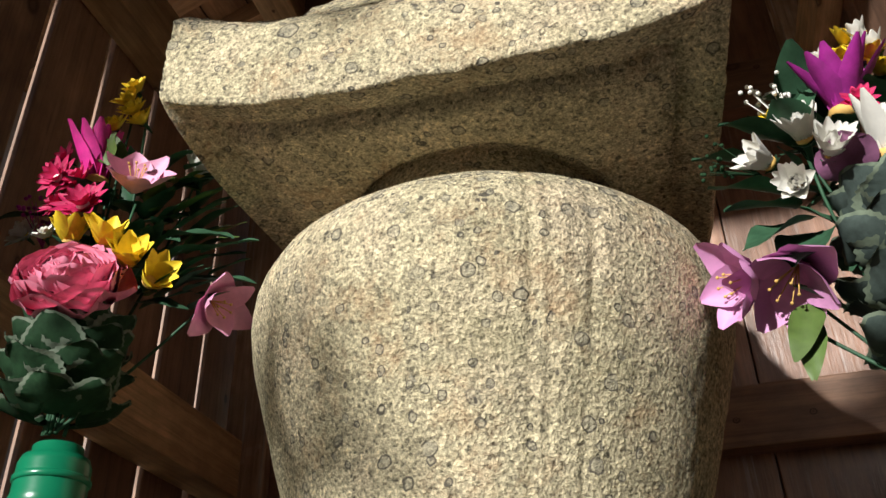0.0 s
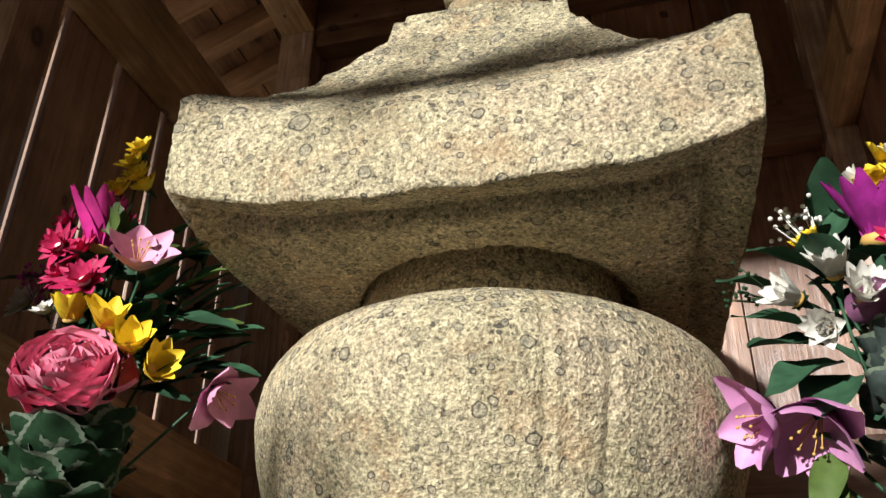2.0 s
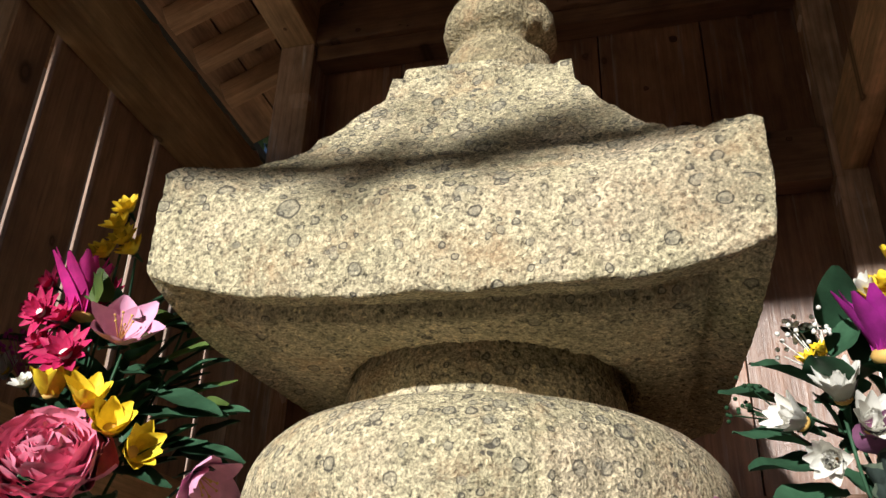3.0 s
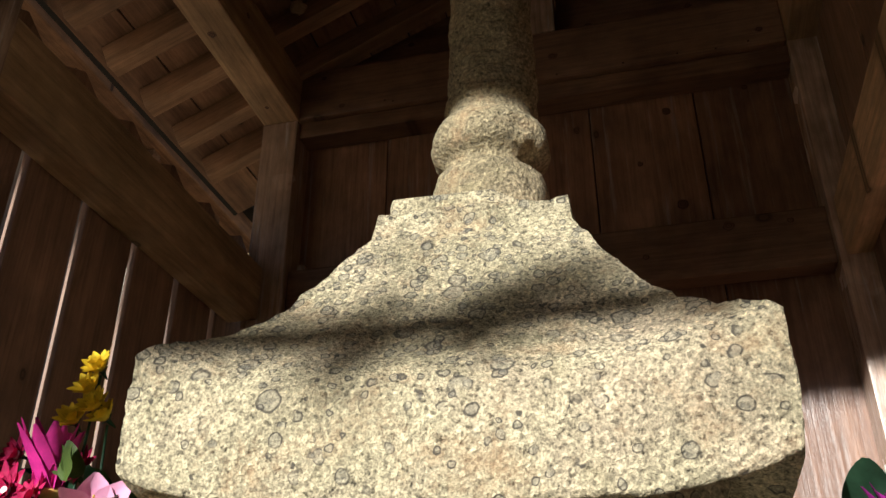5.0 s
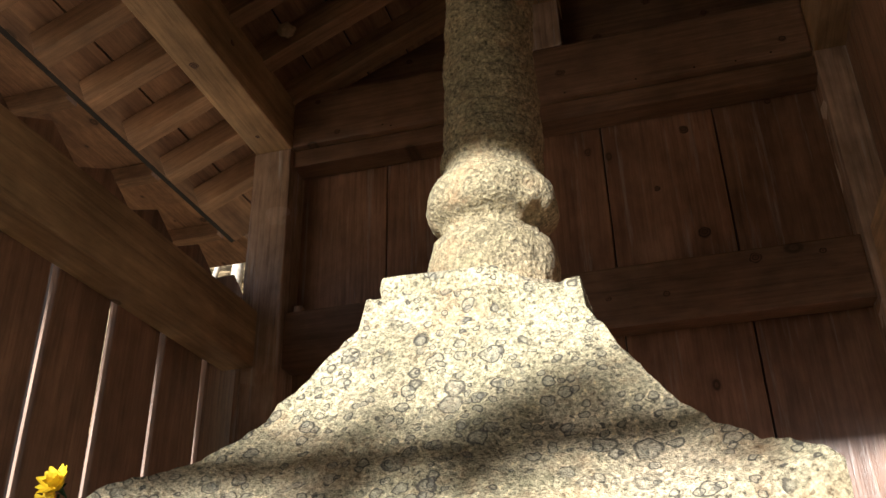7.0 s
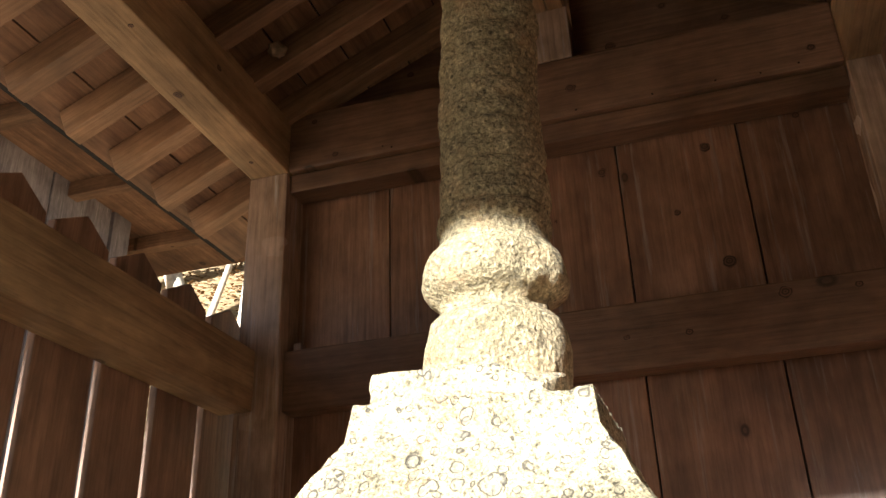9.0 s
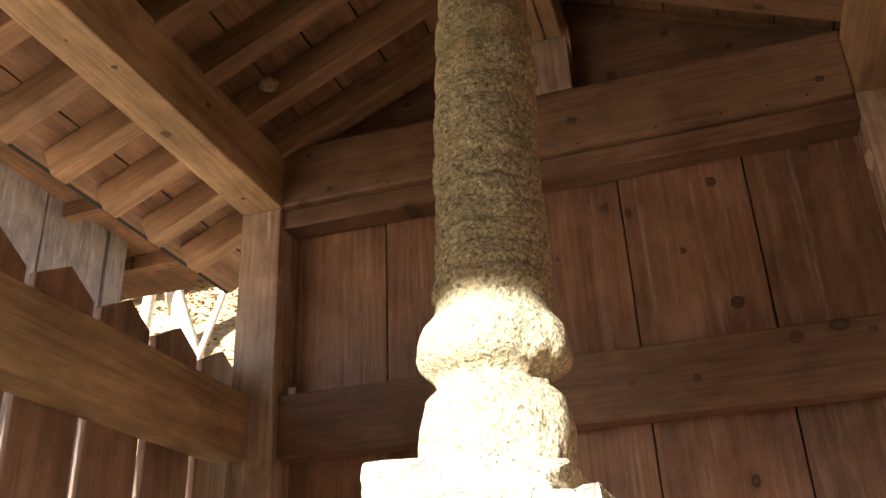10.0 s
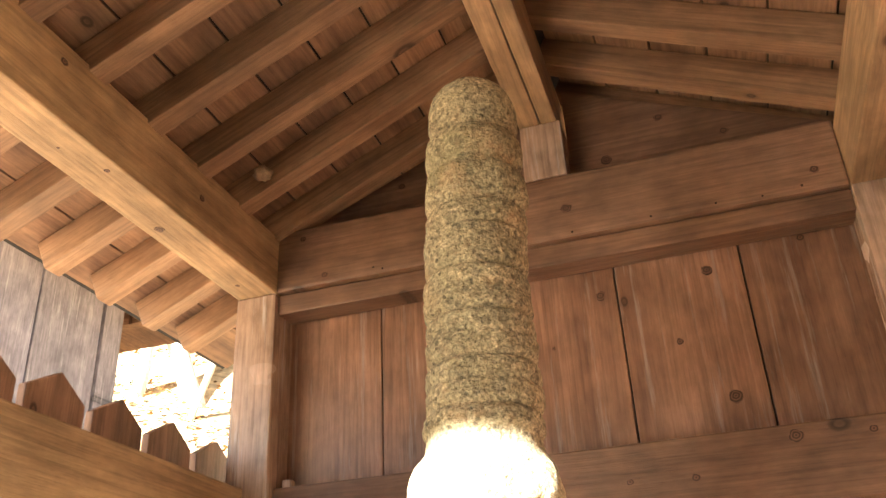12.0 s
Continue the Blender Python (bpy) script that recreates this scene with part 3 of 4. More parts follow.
LEAF = plain("dark_leaf_cloth", (0.035, 0.085, 0.045), 0.5, 0.35, 40, 0.2)
LIME = plain("light_leaf_cloth", (0.08, 0.13, 0.024), 0.55, 0.25, 40)
KALE = plain("frosted_leaf_cloth", (0.018, 0.046, 0.020), 0.75, 0.35, 70, 0.12)
PLUM = plain("plum_leaf_cloth", (0.26, 0.10, 0.20), 0.7, 0.3, 60)
FROST = plain("frosted_leaf_edge", (0.11, 0.14, 0.095), 0.8, 0.3, 90)
DUSK = plain("dusky_leaf_cloth", (0.05, 0.068, 0.06), 0.75, 0.35, 70, 0.15)
BUFF = plain("stamen_cloth", (0.62, 0.38, 0.10), 0.7, 0.2)
GREEN = plain("green_plastic", (0.010, 0.16, 0.075), 0.28, 0.06, 20)


def rose(parent, at, way, r):
    m = facing(at, way)
    bm = bmesh.new()
    for ring, (n, off, op, ln) in enumerate(((3, 0.02, 4, 0.50), (4, 0.08, 10, 0.55), (5, 0.18, 18, 0.60), (7, 0.30, 28, 0.62), (8, 0.42, 40, 0.66), (9, 0.52, 55, 0.68), (10, 0.55, 72, 0.66))):
        whorl(bm, m @ Matrix.Translation((0, 0, -0.05 * r * ring)), n, ln * r, 0.62 * r + 0.05 * r * ring, op, 0.9, 0.25 + 0.05 * ring, 0.85, 0.2, ring * 0.7, off * r * 0.62, 0.05 * r)
    return part("rose", bm, ROSE, parent, "large ruffled pink rose", smooth=True)


def daisy(parent, name, at, way, r, material, n=12, op=70, eye=None, label="", two=True, width=0.42, curl=0.25):
    m = facing(at, way, random.random() * 3)
    bm = bmesh.new()
    whorl(bm, m, n, r, r * width, op, 0.45, curl, 0.75)
    if two:
        whorl(bm, m @ Matrix.Translation((0, 0, 0.06 * r)), max(5, n - 3), r * 0.72, r * width, op - 25, 0.5, curl, 0.75, start=0.3)
    head = part(name, bm, material, parent, label, smooth=True)
    c = bmesh.new()
    dome(c, m @ Matrix.Translation((0, 0, 0.12 * r)), r * 0.2)
    part("flower_centre", c, eye or BUFF, head, smooth=True)
    c = bmesh.new()
    whorl(c, m @ Matrix.Translation((0, 0, -0.1 * r)), 5, r * 0.35, r * 0.25, 60, 0.4)
    tube(c, m @ Vector((0, 0, -0.5 * r)), m @ Vector((0, 0, 0)), r * 0.04, r * 0.12)
    part("calyx", c, LEAF, head, smooth=True)
    return head


def lily(parent, at, way, r, material, label):
    m = facing(at, way, random.random())
    bm = bmesh.new()
    whorl(bm, m, 3, r, r * 0.58, 64, 0.5, 0.35, 0.72, wave=0.002)
    whorl(bm, m, 3, r * 0.95, r * 0.50, 54, 0.5, 0.4, 0.72, start=math.pi / 3, wave=0.002)
    head = part("lily", bm, material, parent, label, smooth=True)
    c = bmesh.new()
    for k in range(6):
        q = m @ Matrix.Rotation(k * math.pi / 3, 4, "Z")
        tube(c, q @ Vector((0, 0, 0)), q @ Vector((0, 0.16 * r, 0.55 * r)), 0.0008, 0.0006, n=2, sides=5)
        bmesh.ops.create_icosphere(c, subdivisions=1, radius=0.0019, matrix=q @ Matrix.Translation((0, 0.16 * r, 0.55 * r)))
    part("pistil", c, BUFF, head, smooth=True)
    return head


def leaf(parent, at, way, normal, length, width, material=None, wave=0.002, curl=-0.25, label="", tip=0.7, rim=None):
    way, normal = Vector(way).normalized(), Vector(normal)
    x = way.cross(normal).normalized()
    z = x.cross(way)
    m = Matrix((x, way, z)).transposed().to_4x4()
    m.translation = at
    bm = bmesh.new()
    petal(bm, m, length, width, 0.25, curl, tip, wave, 22 if rim else 9, rim=bool(rim))
    ob = part("leaf", bm, material or LEAF, parent, label, smooth=True)
    if rim:
        ob.data.materials.append(rim)
    return ob


def sprig(parent, at, way, n, size, bead, name="berry_sprig"):
    bm = bmesh.new()
    at, way = Vector(at), Vector(way).normalized()
    for k in range(n):
        end = at + way * size + Vector((random.uniform(-1, 1), random.uniform(-1, 1), random.uniform(-0.6, 1))) * size * 0.55
        tube(bm, at, end, 0.0009, 0.0006, n=2, sides=4)
        for j in range(3):
            bmesh.ops.create_icosphere(bm, subdivisions=1, radius=size * 0.06, matrix=Matrix.Translation(end + Vector([random.uniform(-0.2, 0.2) * size for _ in range(3)])))
    return part(name, bm, bead, parent, smooth=True)


def stems(parent, foot, heads):
    for h in heads:
        bm = bmesh.new()
        f = Vector(foot) + Vector((random.uniform(-0.012, 0.012), random.uniform(-0.012, 0.012), 0))
        tube(bm, f, h, 0.0022, 0.0016, (random.uniform(-0.01, 0.01), 0.01, 0.01))
        part("stem", bm, LEAF, parent, smooth=True)


def vase(x, y, top):
    v = thing("flower_vase", "glossy green plastic flower vase with ribbed collar", "vase", "flower vases", at=(x, y, 0))
    line = [(0.030, 0.702), (0.036, 0.706), (0.037, top - 0.06), (0.0385, top - 0.055), (0.0385, top - 0.048), (0.037, top - 0.044), (0.037, top - 0.012), (0.034, top - 0.004), (0.026, top - 0.002), (0.026, top + 0.008), (0.024, top + 0.010)]
    part("body", lathe(bmesh.new(), line, 40), GREEN, v, smooth=True)
    bm = lathe(bmesh.new(), [(0.0375, top - 0.032), (0.0392, top - 0.030), (0.0392, top - 0.026), (0.0375, top - 0.024)], 40)
    part("collar", bm, GREEN, v, smooth=True)


vase(-0.447, 0.640, 0.957)
lb = thing("flower_bouquet", "artificial bouquet of pink rose, magenta daisies, yellow flowers in vase", "bouquet", "bouquets")
rose(lb, (-0.430, 0.575, 1.128), (0.28, -0.70, 0.42), 0.082)
for tier, (z, n, ln, wd, up) in enumerate(((1.050, 7, 0.075, 0.066, 1.0), (1.022, 8, 0.078, 0.068, 0.8), (0.998, 8, 0.075, 0.064, 0.6), (0.980, 7, 0.062, 0.056, 0.3))):
    for k in range(n):
        a = 2 * math.pi * (k + 0.5 * tier) / n + random.uniform(-0.15, 0.15)
        w = Vector((math.sin(a), -math.cos(a), up + random.uniform(-0.1, 0.1)))
        leaf(lb, Vector((-0.435 + 0.02 * math.sin(a), 0.602 - 0.02 * math.cos(a), z)), w, (-math.sin(a) * 0.5, math.cos(a) * 0.5, 1), ln, wd, KALE, 0.005, 0.30, "frosted grey-green cabbage-like leaf", 0.62, FROST)
daisy(lb, "large_daisy", (-0.474, 0.625, 1.305), (0.1, -0.25, 1), 0.098, MAGENTA, 12, 24, label="large magenta daisy with upright petals", width=0.30, curl=0.12)
for p, r in (((-0.522, 0.62, 1.363), 0.028), ((-0.513, 0.605, 1.318), 0.034), ((-0.478, 0.605, 1.305), 0.034), ((-0.505, 0.61, 1.278), 0.030), ((-0.456, 0.595, 1.255), 0.042), ((-0.44, 0.63, 1.345), 0.028), ((-0.535, 0.62, 1.335), 0.026)):
    daisy(lb, "small_daisy", p, (random.uniform(-0.3, 0.4), -0.9, random.uniform(0, 0.5)), r, CRIMSON, 11, 75, WHITE, "crimson daisy", width=0.36)
lily(lb, (-0.398, 0.605, 1.272), (0.45, -0.6, 0.45), 0.068, LILAC, "pale lilac-pink lily")
lily(lb, (-0.300, 0.655, 1.130), (0.75, -0.25, -0.6), 0.060, LILAC, "hanging pale pink lily")
daisy(lb, "white_flower", (-0.345, 0.665, 1.322), (0.25, -0.35, 0.8), 0.045, WHITE, 12, 40, label="white chrysanthemum")
daisy(lb, "white_flower", (-0.565, 0.63, 1.255), (-0.1, -0.9, 0.2), 0.03, WHITE, 12, 70, YELLOW, "white daisy")
daisy(lb, "white_flower", (-0.505, 0.60, 1.222), (0, -0.7, 0.6), 0.022, WHITE, 12, 60, label="small white flower")
for p in ((-0.434, 0.622, 1.461), (-0.436, 0.615, 1.433), (-0.454, 0.62, 1.397), (-0.412, 0.62, 1.398), (-0.422, 0.61, 1.408)):
    daisy(lb, "yellow_flower", p, (random.uniform(-0.5, 0.1), -0.9, 0.5), 0.028, YELLOW, 12, 58, label="small yellow flower", width=0.45)
for p, w in (((-0.468, 0.60, 1.205), (0.1, -0.4, 0.9)), ((-0.415, 0.60, 1.19), (0.3, -0.6, 0.6)), ((-0.385, 0.605, 1.165), (0.5, -0.7, 0.4)), ((-0.365, 0.62, 1.145), (0.8, -0.5, 0.1))):
    daisy(lb, "yellow_flower", p, w, 0.048, YELLOW, 8, 42, label="bright yellow tulip-like flower", two=False, width=0.5)
for k in range(85):
    a = random.uniform(-1.3, 1.5)
    rad = random.uniform(0.03, 0.15)
    p = Vector((-0.42 + math.sin(a) * rad * 0.8, 0.655 + random.uniform(-0.02, 0.03), 1.22 + random.uniform(-0.10, 0.12)))
    w = Vector((math.sin(a) + 0.2, random.uniform(-0.7, 0.1), random.uniform(-0.2, 0.7)))
    leaf(lb, p, w, (random.uniform(-0.3, 0.3), -0.6, 0.8), random.uniform(0.05, 0.09), random.uniform(0.02, 0.036), LIME if k % 7 == 0 else LEAF, 0.0015)
for p, w in (((-0.36, 0.64, 1.19), (1.0, -0.2, 0.05)), ((-0.35, 0.63, 1.215), (1, -0.3, -0.25)), ((-0.34, 0.65, 1.16), (0.9, -0.1, -0.1)), ((-0.54, 0.66, 1.30), (-1, -0.2, 0.2))):
    leaf(lb, p, w, (0, -0.5, 0.85), 0.11, 0.036)
for p in ((-0.448, 0.612, 1.335), (-0.44, 0.605, 1.325), (-0.43, 0.612, 1.33)):
    leaf(lb, p, (random.uniform(-0.3, 0.4), -0.5, 0.8), (0, -0.8, 0.5), 0.045, 0.022, LIME)
stems(lb, (-0.45, 0.62, 0.97), [(-0.434, 0.622, 1.455), (-0.452, 0.622, 1.392), (-0.412, 0.622, 1.392), (-0.474, 0.63, 1.30), (-0.398, 0.615, 1.262), (-0.50, 0.625, 1.30), (-0.462, 0.60, 1.13), (-0.35, 0.66, 1.31), (-0.30, 0.655, 1.13)])
sprig(lb, (-0.545, 0.64, 1.24), (-0.3, -0.3, 1), 8, 0.05, PURPLE)

lb.location = (-0.016, 0.028, 0.014)

vase(0.425, 0.665, 0.90)
rb = thing("flower_bouquet", "artificial bouquet of purple daisy, white chrysanthemums, mauve lilies in vase", "bouquet", "bouquets")
daisy(rb, "large_daisy", (0.405, 0.655, 1.215), (0.0, -0.35, 1), 0.088, PURPLE, 11, 34, label="large purple daisy with upright petals", width=0.30, curl=0.12)
daisy(rb, "large_daisy", (0.418, 0.625, 1.135), (0.1, -0.4, 1), 0.075, WHITE, 9, 30, label="large white daisy with upright petals", width=0.30, curl=0.1)
for p, w, r in (((0.352, 0.62, 1.172), (-0.2, -0.7, 0.6), 0.042), ((0.318, 0.62, 1.153), (-0.7, -0.5, 0.3), 0.040), ((0.335, 0.615, 1.122), (-0.3, -0.7, -0.2), 0.036), ((0.366, 0.61, 1.145), (0.1, -0.9, 0.2), 0.04)):
    daisy(rb, "white_flower", p, w, r, WHITE, 13, 40, label="white chrysanthemum", width=0.4)
daisy(rb, "small_daisy", (0.408, 0.615, 1.205), (0, -0.9, 0.2), 0.022, CRIMSON, 12, 70, label="crimson daisy")
lily(rb, (0.322, 0.655, 1.062), (-0.45, -0.35, -0.75), 0.082, MAUVE, "large mauve lily")
lily(rb, (0.285, 0.665, 1.062), (-0.85, -0.35, -0.35), 0.070, MAUVE, "mauve lily")
for p in ((0.428, 0.66, 1.315), (0.418, 0.655, 1.288), (0.44, 0.65, 1.283), (0.405, 0.655, 1.272), (0.45, 0.66, 1.268)):
    daisy(rb, "yellow_flower", p, (random.uniform(-0.3, 0.3), -0.6, 0.7), 0.030, YELLOW, 12, 58, label="small yellow flower", width=0.5)
for p in ((0.452, 0.645, 1.285), (0.44, 0.64, 1.30), (0.40, 0.66, 1.285)):
    daisy(rb, "white_flower", p, (-0.3, -0.5, 0.8), 0.03, WHITE, 6, 30, label="white tulip-like flower", two=False, width=0.5)
for p in ((0.332, 0.63, 1.212), (0.345, 0.635, 1.222)):
    daisy(rb, "yellow_flower", p, (-0.4, -0.6, 0.6), 0.018, YELLOW, 8, 40, label="small yellow flower", width=0.5)
sprig(rb, (0.35, 0.64, 1.20), (-0.5, -0.2, 0.8), 12, 0.045, WHITE)
sprig(rb, (0.31, 0.65, 1.165), (-0.9, -0.2, 0.3), 8, 0.04, KALE)
for tier, (z, n, ln, wd, up) in enumerate(((1.065, 7, 0.08, 0.08, 1.0), (1.025, 8, 0.08, 0.078, 0.75), (0.985, 8, 0.078, 0.072, 0.55), (0.945, 7, 0.07, 0.065, 0.3))):
    for k in range(n):
        a = 2 * math.pi * (k + 0.5 * tier) / n + random.uniform(-0.15, 0.15)
        w = Vector((math.sin(a), -math.cos(a), up + random.uniform(-0.1, 0.1)))
        leaf(rb, Vector((0.425 + 0.02 * math.sin(a), 0.645 - 0.02 * math.cos(a), z)), w, (-math.sin(a) * 0.5, math.cos(a) * 0.5, 1), ln, wd, DUSK, 0.006, 0.30, "dusky grey-green cabbage-like leaf", 0.65, FROST)
leaf(rb, (0.385, 0.625, 1.125), (-0.2, -0.8, 0.35), (0, 0.5, 0.8), 0.055, 0.05, PLUM, 0.004, 0.3, "plum-coloured cabbage-like leaf", 0.85)
for p, w, ln in (((0.34, 0.65, 1.105), (-0.8, -0.4, -0.35), 0.085), ((0.335, 0.65, 1.12), (-1, -0.3, 0.1), 0.075), ((0.33, 0.655, 1.14), (-0.9, -0.2, 0.3), 0.08), ((0.345, 0.645, 1.19), (-0.8, -0.4, 0.4), 0.08), ((0.325, 0.66, 1.175), (-0.9, -0.2, 0.4), 0.085), ((0.355, 0.64, 1.18), (-0.3, -0.7, 0.4), 0.07), ((0.345, 0.65, 1.09), (-0.5, -0.5, -0.6), 0.07)):
    leaf(rb, p, w, (0, -0.45, 0.85), ln, 0.050, LEAF, 0.004)
for p, w in (((0.318, 0.665, 1.01), (-0.15, -0.4, -0.9)), ((0.325, 0.66, 1.02), (-0.4, -0.4, -0.8))):
    leaf(rb, p, w, (0, -0.9, 0.3), 0.075, 0.026, LIME)
for k in range(44):
    p = Vector((0.40 + random.uniform(-0.05, 0.07), 0.68 + random.uniform(-0.02, 0.03), 1.12 + random.uniform(-0.12, 0.14)))
    leaf(rb, p, (random.uniform(-1, 1), random.uniform(-0.6, 0), random.uniform(-0.2, 0.8)), (0, -0.6, 0.8), random.uniform(0.05, 0.08), random.uniform(0.025, 0.04), LEAF, 0.002)
stems(rb, (0.425, 0.665, 0.90), [(0.405, 0.66, 1.21), (0.418, 0.63, 1.13), (0.43, 0.66, 1.31), (0.352, 0.63, 1.16), (0.318, 0.68, 1.05), (0.27, 0.68, 1.055), (0.345, 0.64, 1.2)])

# ---- small things on the timber ----
peg = tagged(box("wooden_peg", (-0.592, 1.468, RAIL_T), (-0.574, 1.490, RAIL_T + 0.016), POST_Z, bevel=0.002), "small pale wooden peg lying on the rail", "peg")
bm = bmesh.new()
bmesh.ops.create_icosphere(bm, subdivisions=3, radius=0.019)
for v in bm.verts:
    v.co *= 1 + 0.35 * noise.noise(v.co * 120)
    v.co.z *= 0.8
nest = tagged(part("wasp_nest", bm, plain("dried_mud", (0.30, 0.20, 0.12), 0.9, 0.3, 90), smooth=True), "small dried mud wasp nest stuck under a rafter", "nest")
nest.location = (-0.532, 1.220, 2.612)

# single knots and nail holes that show on the timber
KNOT, KT, KB = mat("knot_wood", 0.5)
kco = KT.nodes.new("ShaderNodeTexCoord")
kring = node(KT, "ShaderNodeTexWave", Scale=60.0, Distortion=4.0)
kring.wave_type, kring.rings_direction = "RINGS", "Z"
KT.links.new(kco.outputs["Object"], kring.inputs["Vector"])
KT.links.new(ramp(KT, kring.outputs["Fac"], [(0.2, (0.055, 0.027, 0.017)), (0.8, (0.17, 0.088, 0.055))]), KB.inputs["Base Color"])
HOLE = plain("nail_hole_dark", (0.012, 0.009, 0.007), 0.9, 0.1)


def knot(name, parent, at, way, r, material, long=1.25):
    """A flat knot or hole that lies in a timber's face, which looks along way."""
    bm = bmesh.new()
    rim = []
    for k in range(18):
        a = 2 * math.pi * k / 18
        q = 0.8 * r * (1 + 0.30 * noise.noise(Vector((math.cos(a) * 1.4, math.sin(a) * 1.4, at[0] * 40))))
        rim.append(bm.verts.new((q * math.cos(a) * long, q * math.sin(a), 0)))
    top = bm.verts.new((0, 0, 0.0012))
    for k in range(18):
        bm.faces.new((rim[k], rim[(k + 1) % 18], top))
    ob = part(name, bm, material, parent, smooth=True)
    ob.matrix_basis = Matrix.Translation(Vector(at) + Vector(way) * 0.0016) @ Vector(way).to_track_quat("Z", "Y").to_matrix().to_4x4()


OUT, DOWN, IN = (0, -1, 0), (0, 0, -1), (1, 0, 0)
for x, z, r in ((0.045, 2.515, 0.0115), (0.517, 2.493, 0.0095), (-0.492, 2.470, 0.0085), (-0.546, 2.569, 0.007)):
    knot("knot", frame_, (x, FACE, z), OUT, r, KNOT)
for x, z in ((0.052, 2.459), (0.208, 2.460), (0.332, 2.462), (0.417, 2.458), (0.489, 2.464), (-0.378, 2.466), (-0.357, 2.459)):
    knot("nail_hole", frame_, (x, FACE, z), OUT, 0.0028, HOLE, 1.0)
for x, z, r in ((0.298, 2.105, 0.016), (0.292, 2.362, 0.013), (0.218, 2.224, 0.008), (0.081, 2.345, 0.013), (0.473, 2.395, 0.009), (-0.024, 2.25, 0.005)):
    knot("knot", back, (x, WALL - 0.0005, z), OUT, r, KNOT, 0.95)
for x, y, r in ((-0.672, 1.096, 0.013), (-0.634, 0.892, 0.0075), (-0.662, 0.807, 0.004), (-0.665, 1.37, 0.007)):
    knot("knot", frame_, (x, y, BEAM_B), DOWN, r, KNOT, 0.9)
for y, z, r in ((0.733, 2.550, 0.0085), (1.129, 2.520, 0.0085)):
    knot("knot", frame_, (LEFT, y, z), IN, r, KNOT)
for x, z, r in ((0.257, 2.735, 0.0105), (0.381, 2.667, 0.010), (0.135, 2.656, 0.013), (-0.335, 2.70, 0.0095)):
    knot("knot", frame_, (x, FACE + 0.075, z), OUT, r, KNOT)
for x, z, r in ((0.379, 2.008, 0.0125), (0.5, 2.004, 0.008), (0.205, 1.957, 0.008), (0.093, 1.962, 0.006), (0.431, 1.20, 0.008), (0.30, 1.20, 0.007)):
    knot("knot", back, (x, 1.462, z), OUT, r, KNOT)

# ---- the neighbouring building and the wooded slope ----
hut = thing("neighbour_building", "old plank building with greyish weathered boards and a brown eave", "building")
y = 1.3
k = 0
while y < 3.18:
    w = 0.34 + 0.1 * random.random()
    e = min(y + w, 3.24)
    box("board", (-2.66, y + 0.003, 0.0), (-2.60 + 0.008 * random.random(), e - 0.003, 3.78), OLD, hut, 0.003)
    y = e
box("corner_board", (-2.72, 3.245, 0.0), (-2.585, 3.385, 3.78), OLD, hut, 0.004)
box("end_wall", (-6.0, 3.32, 0.0), (-2.73, 3.38, 3.78), FENCE, hut, 0.0)
bm = add_box(bmesh.new(), (-6.4, 0.9, 3.62), (-2.05, 4.05, 3.74), 0.01)
part("eave_soffit", bm, SHEATH, hut, "brown wooden eave")
for k in range(5):
    yy = 1.0 + k * 0.635
    box("eaves_rafter", (-6.3, yy, 3.54), (-2.1, yy + 0.07, 3.617), RAFT_X, hut, 0.004)
box("covering", (-6.5, 0.8, 3.745), (-1.98, 4.15, 3.80), SLATE, hut, 0.004)


def tree(x, y, h, r, lean, limbs, label, group="slope trees", seed=1):
    random.seed(seed)
    t = thing("tree", label, "tree", group)
    z = land(x, y) - 0.2
    foot, top = Vector((x, y, z)), Vector((x + lean[0], y + lean[1], z + h))
    bm = bmesh.new()
    tube(bm, foot, top, r, r * 0.45, (0.1 * h * random.uniform(-0.5, 0.5), 0.05, 0), 12, 12)
    for v in bm.verts:
        v.co += Vector((noise.noise(v.co * 3), noise.noise(v.co * 3 + Vector((5, 0, 0))), 0)) * r * 0.35
    part("trunk", bm, BARK, t, smooth=True)
    for k in range(limbs):
        u = 0.35 + 0.6 * k / limbs
        a = foot.lerp(top, u)
        d = Vector((random.uniform(-1, 1), random.uniform(-1, 1), random.uniform(0.3, 0.9))).normalized()
        bm = bmesh.new()
        tube(bm, a, a + d * h * 0.3, r * 0.4, r * 0.1, (0, 0, 0.06 * h), 7, 7)
        part("limb", bm, BARK, t, smooth=True)
    bm = bmesh.new()
    for k in range(750):
        c = foot.lerp(top, 0.85) + Vector((random.gauss(0, 1), random.gauss(0, 1), random.gauss(0, 0.8))) * h * 0.19
        petal(bm, facing(c, (random.uniform(-1, 1), random.uniform(-1, 1), random.uniform(0, 1)), random.random() * 6), 0.26, 0.15, n=2)
    tagged(part("crown", bm, LEAF, t), kind="stuff")


for n_, (x, y, h, r, ln) in enumerate(((-5.87, 7.8, 6.0, 0.075, (-0.3, 0.1)), (-5.2, 8.1, 6.0, 0.12, (-1.9, 0.3)), (-4.85, 8.3, 6.0, 0.085, (-0.6, 0.2)), (-5.15, 7.75, 5.0, 0.04, (0.9, 0.1)), (-7.4, 8.2, 7.0, 0.20, (0.5, 0.3)), (-3.2, 9.6, 7.0, 0.24, (0.3, 0.2)), (-8.5, 10.5, 7.0, 0.25, (0.3, 0.2)))):
    tree(x, y, h, r, ln, 5, "pale sunlit tree trunk leaning on the slope", seed=20 + n_)
random.seed(5)
bm = bmesh.new()
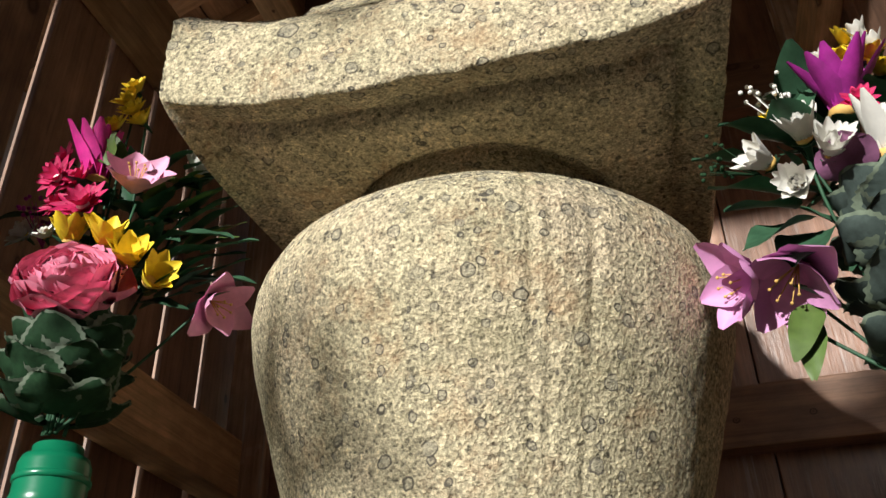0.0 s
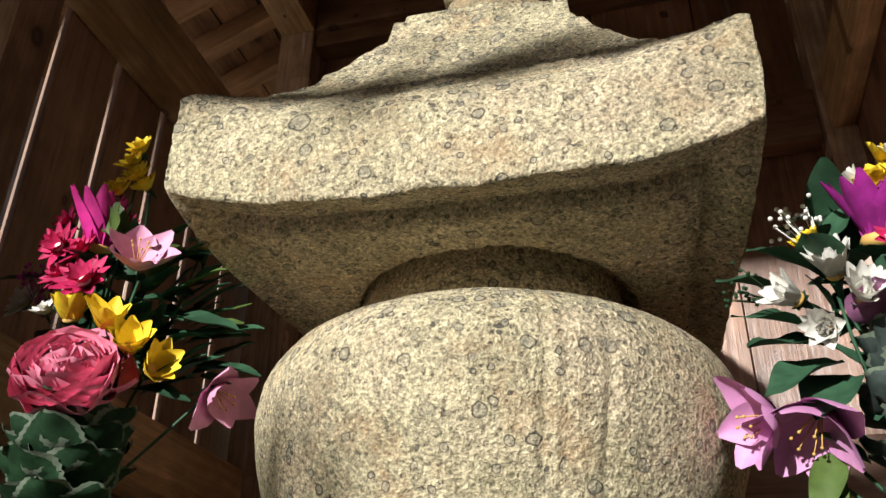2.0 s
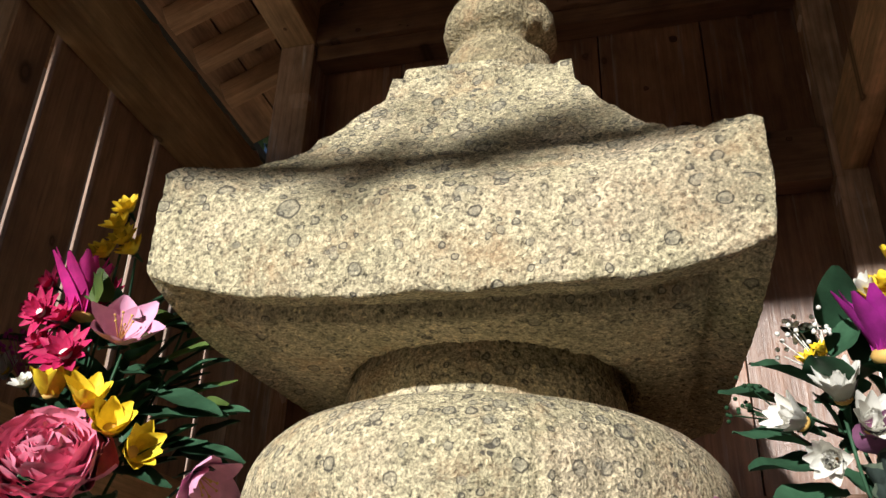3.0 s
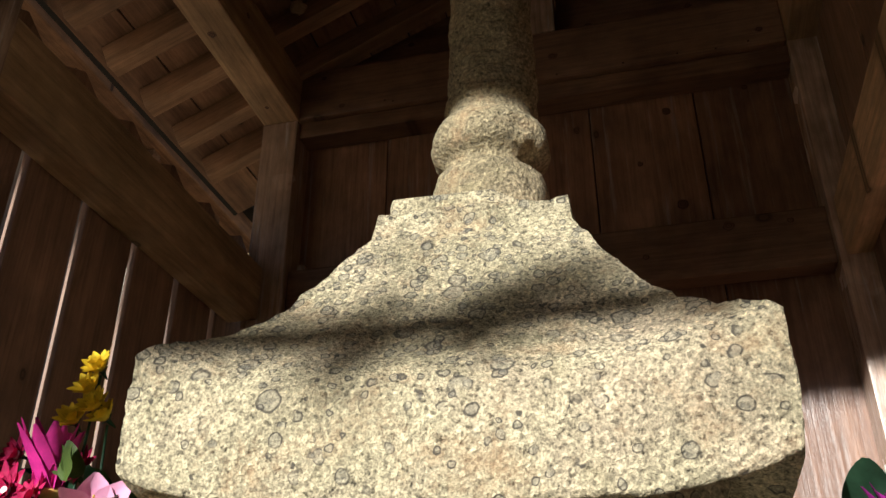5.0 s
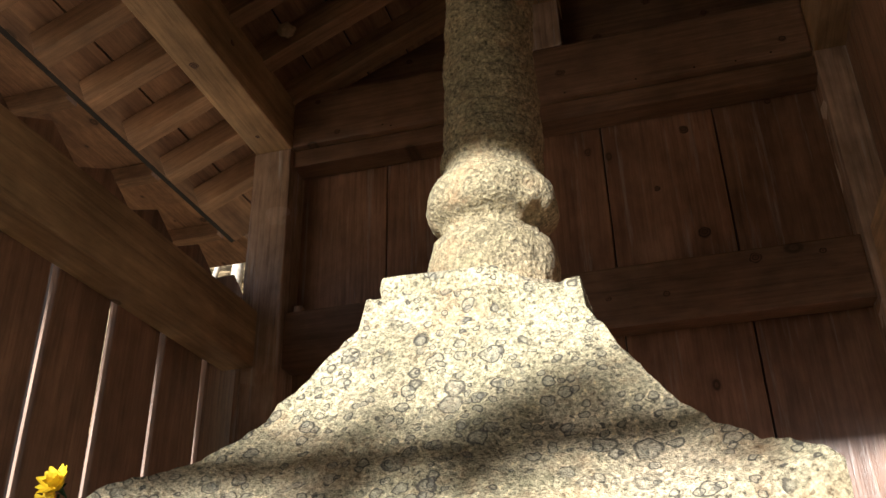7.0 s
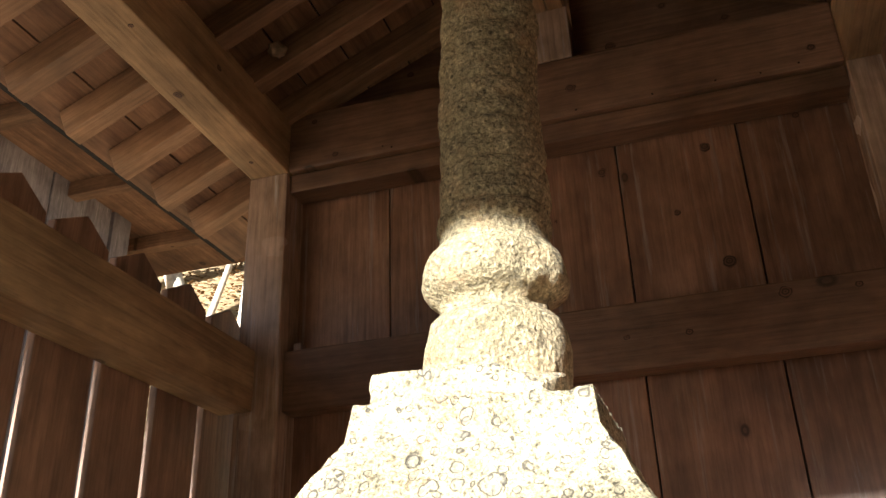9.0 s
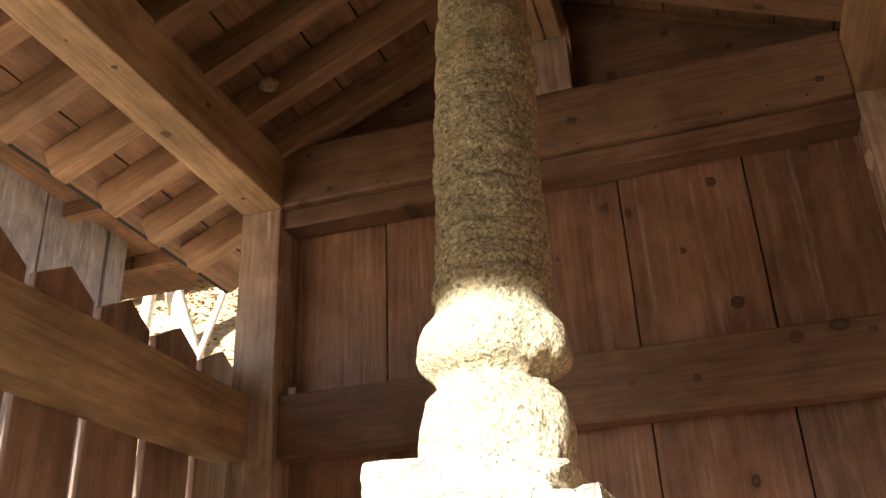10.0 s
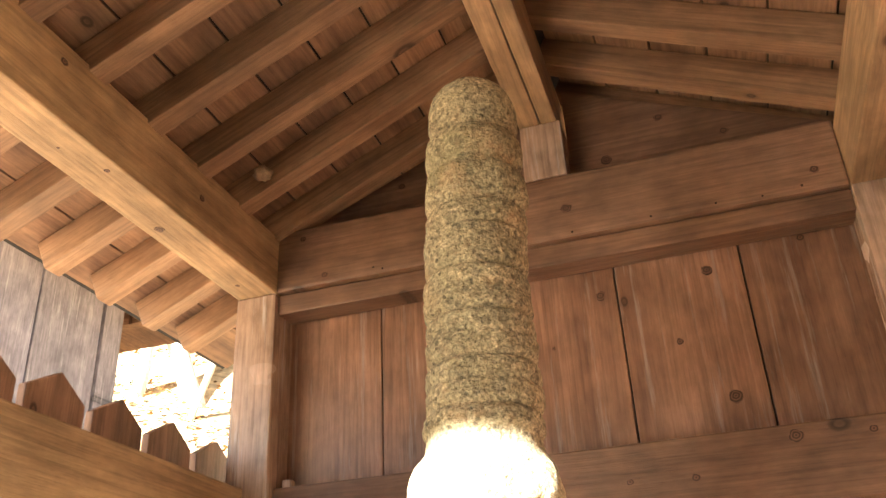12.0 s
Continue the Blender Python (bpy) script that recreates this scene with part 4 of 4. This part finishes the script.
for k in range(7000):
    x, y = random.uniform(-9, -2.2), random.uniform(4.2, 11)
    petal(bm, facing((x, y, land(x, y) + 0.02), (random.uniform(-0.6, 0.6), random.uniform(-1, 0.3), 1), random.random() * 6), 0.075, 0.05, n=2)
litter = tagged(part("fallen_leaves", bm, plain("dry_leaf", (0.26, 0.145, 0.055), 0.8, 0.5, 20)), "dry brown fallen leaves on the slope", "leaves", kind="stuff")

# an unseen tree, added in front of the shelter so its bough shades the stone
t = thing("tree", "unseen bare-limbed tree added before the shelter to cast soft shade", "tree")
bm = bmesh.new()
tube(bm, (-3.4, -3.7, -0.1), (-3.1, -3.5, 6.0), 0.22, 0.10, (0.1, 0, 0), 10, 12)
part("trunk", bm, BARK, t, smooth=True)
bm = bmesh.new()
tube(bm, (-3.3, -3.3, 2.60), (0.5, -3.0, 2.68), 0.055, 0.030, (0, 0, 0.02), 12, 9)
part("limb", bm, BARK, t, smooth=True)


def clump(centre, spread, n, size):
    bm = bmesh.new()
    for k in range(n):
        c = Vector(centre) + Vector([random.gauss(0, q) for q in spread])
        petal(bm, facing(c, (random.uniform(-1, 1), -1, random.uniform(-0.5, 0.5)), random.random() * 6), size, size * 0.55, n=2)
    tagged(part("leaf_clump", bm, LEAF, t), kind="stuff")


# clumps set along the sun's way to shade the roof stone and the jar
clump((-0.98, -3.06, 2.65), (0.44, 0.10, 0.048), 150, 0.065)
clump((-1.33, -3.03, 2.14), (0.045, 0.1, 0.06), 55, 0.06)
# dense clump added to keep sun off the left back post
clump((-2.18, -3.70, 3.86), (0.19, 0.2, 0.20), 900, 0.14)
clump((-3.05, -3.50, 5.6), (0.8, 0.8, 0.6), 700, 0.18)

# an unseen evergreen hedge, added behind to block low sky and shade the ground
hedge = thing("hedge", "unseen dark evergreen hedge added to block low sky and ground light", "hedge")
core = bmesh.new()


def screen_top(x):
    """Height of the added hedge: low towards the sun, tall to dim the right."""
    u = max(0.0, min(1.0, (x + 0.9) / 2.2))
    return 2.95 + 4.6 * u * u * (3 - 2 * u)


bmesh.ops.create_grid(core, x_segments=60, y_segments=10, size=1)
for v in core.verts:
    a = (v.co.y + 1) / 2 * math.pi
    x = 1.8 + v.co.x * 4.4
    bulge = 1 + 0.12 * noise.noise(Vector((x * 1.4, a * 2, 1)))
    v.co = Vector((x, -7.2 - 0.6 * math.cos(a) * bulge, max(-0.05, screen_top(x) * math.sin(a) ** 0.5 * bulge if a < 3.1 else -0.05)))
part("hedge_core", core, LEAF, hedge, smooth=True)
bm = bmesh.new()
for k in range(6000):
    a = random.uniform(0.1, 3.0)
    x = random.uniform(-2.6, 6.2)
    c = Vector((x, -7.2 - 0.62 * math.cos(a), 1.02 * screen_top(x) * math.sin(a) ** 0.5))
    petal(bm, facing(c, (random.uniform(-1, 1), -math.cos(a) + random.uniform(-0.5, 0.5), random.uniform(-0.3, 1)), random.random() * 6), 0.17, 0.09, n=2)
tagged(part("hedge_leaves", bm, LEAF, hedge), kind="stuff")
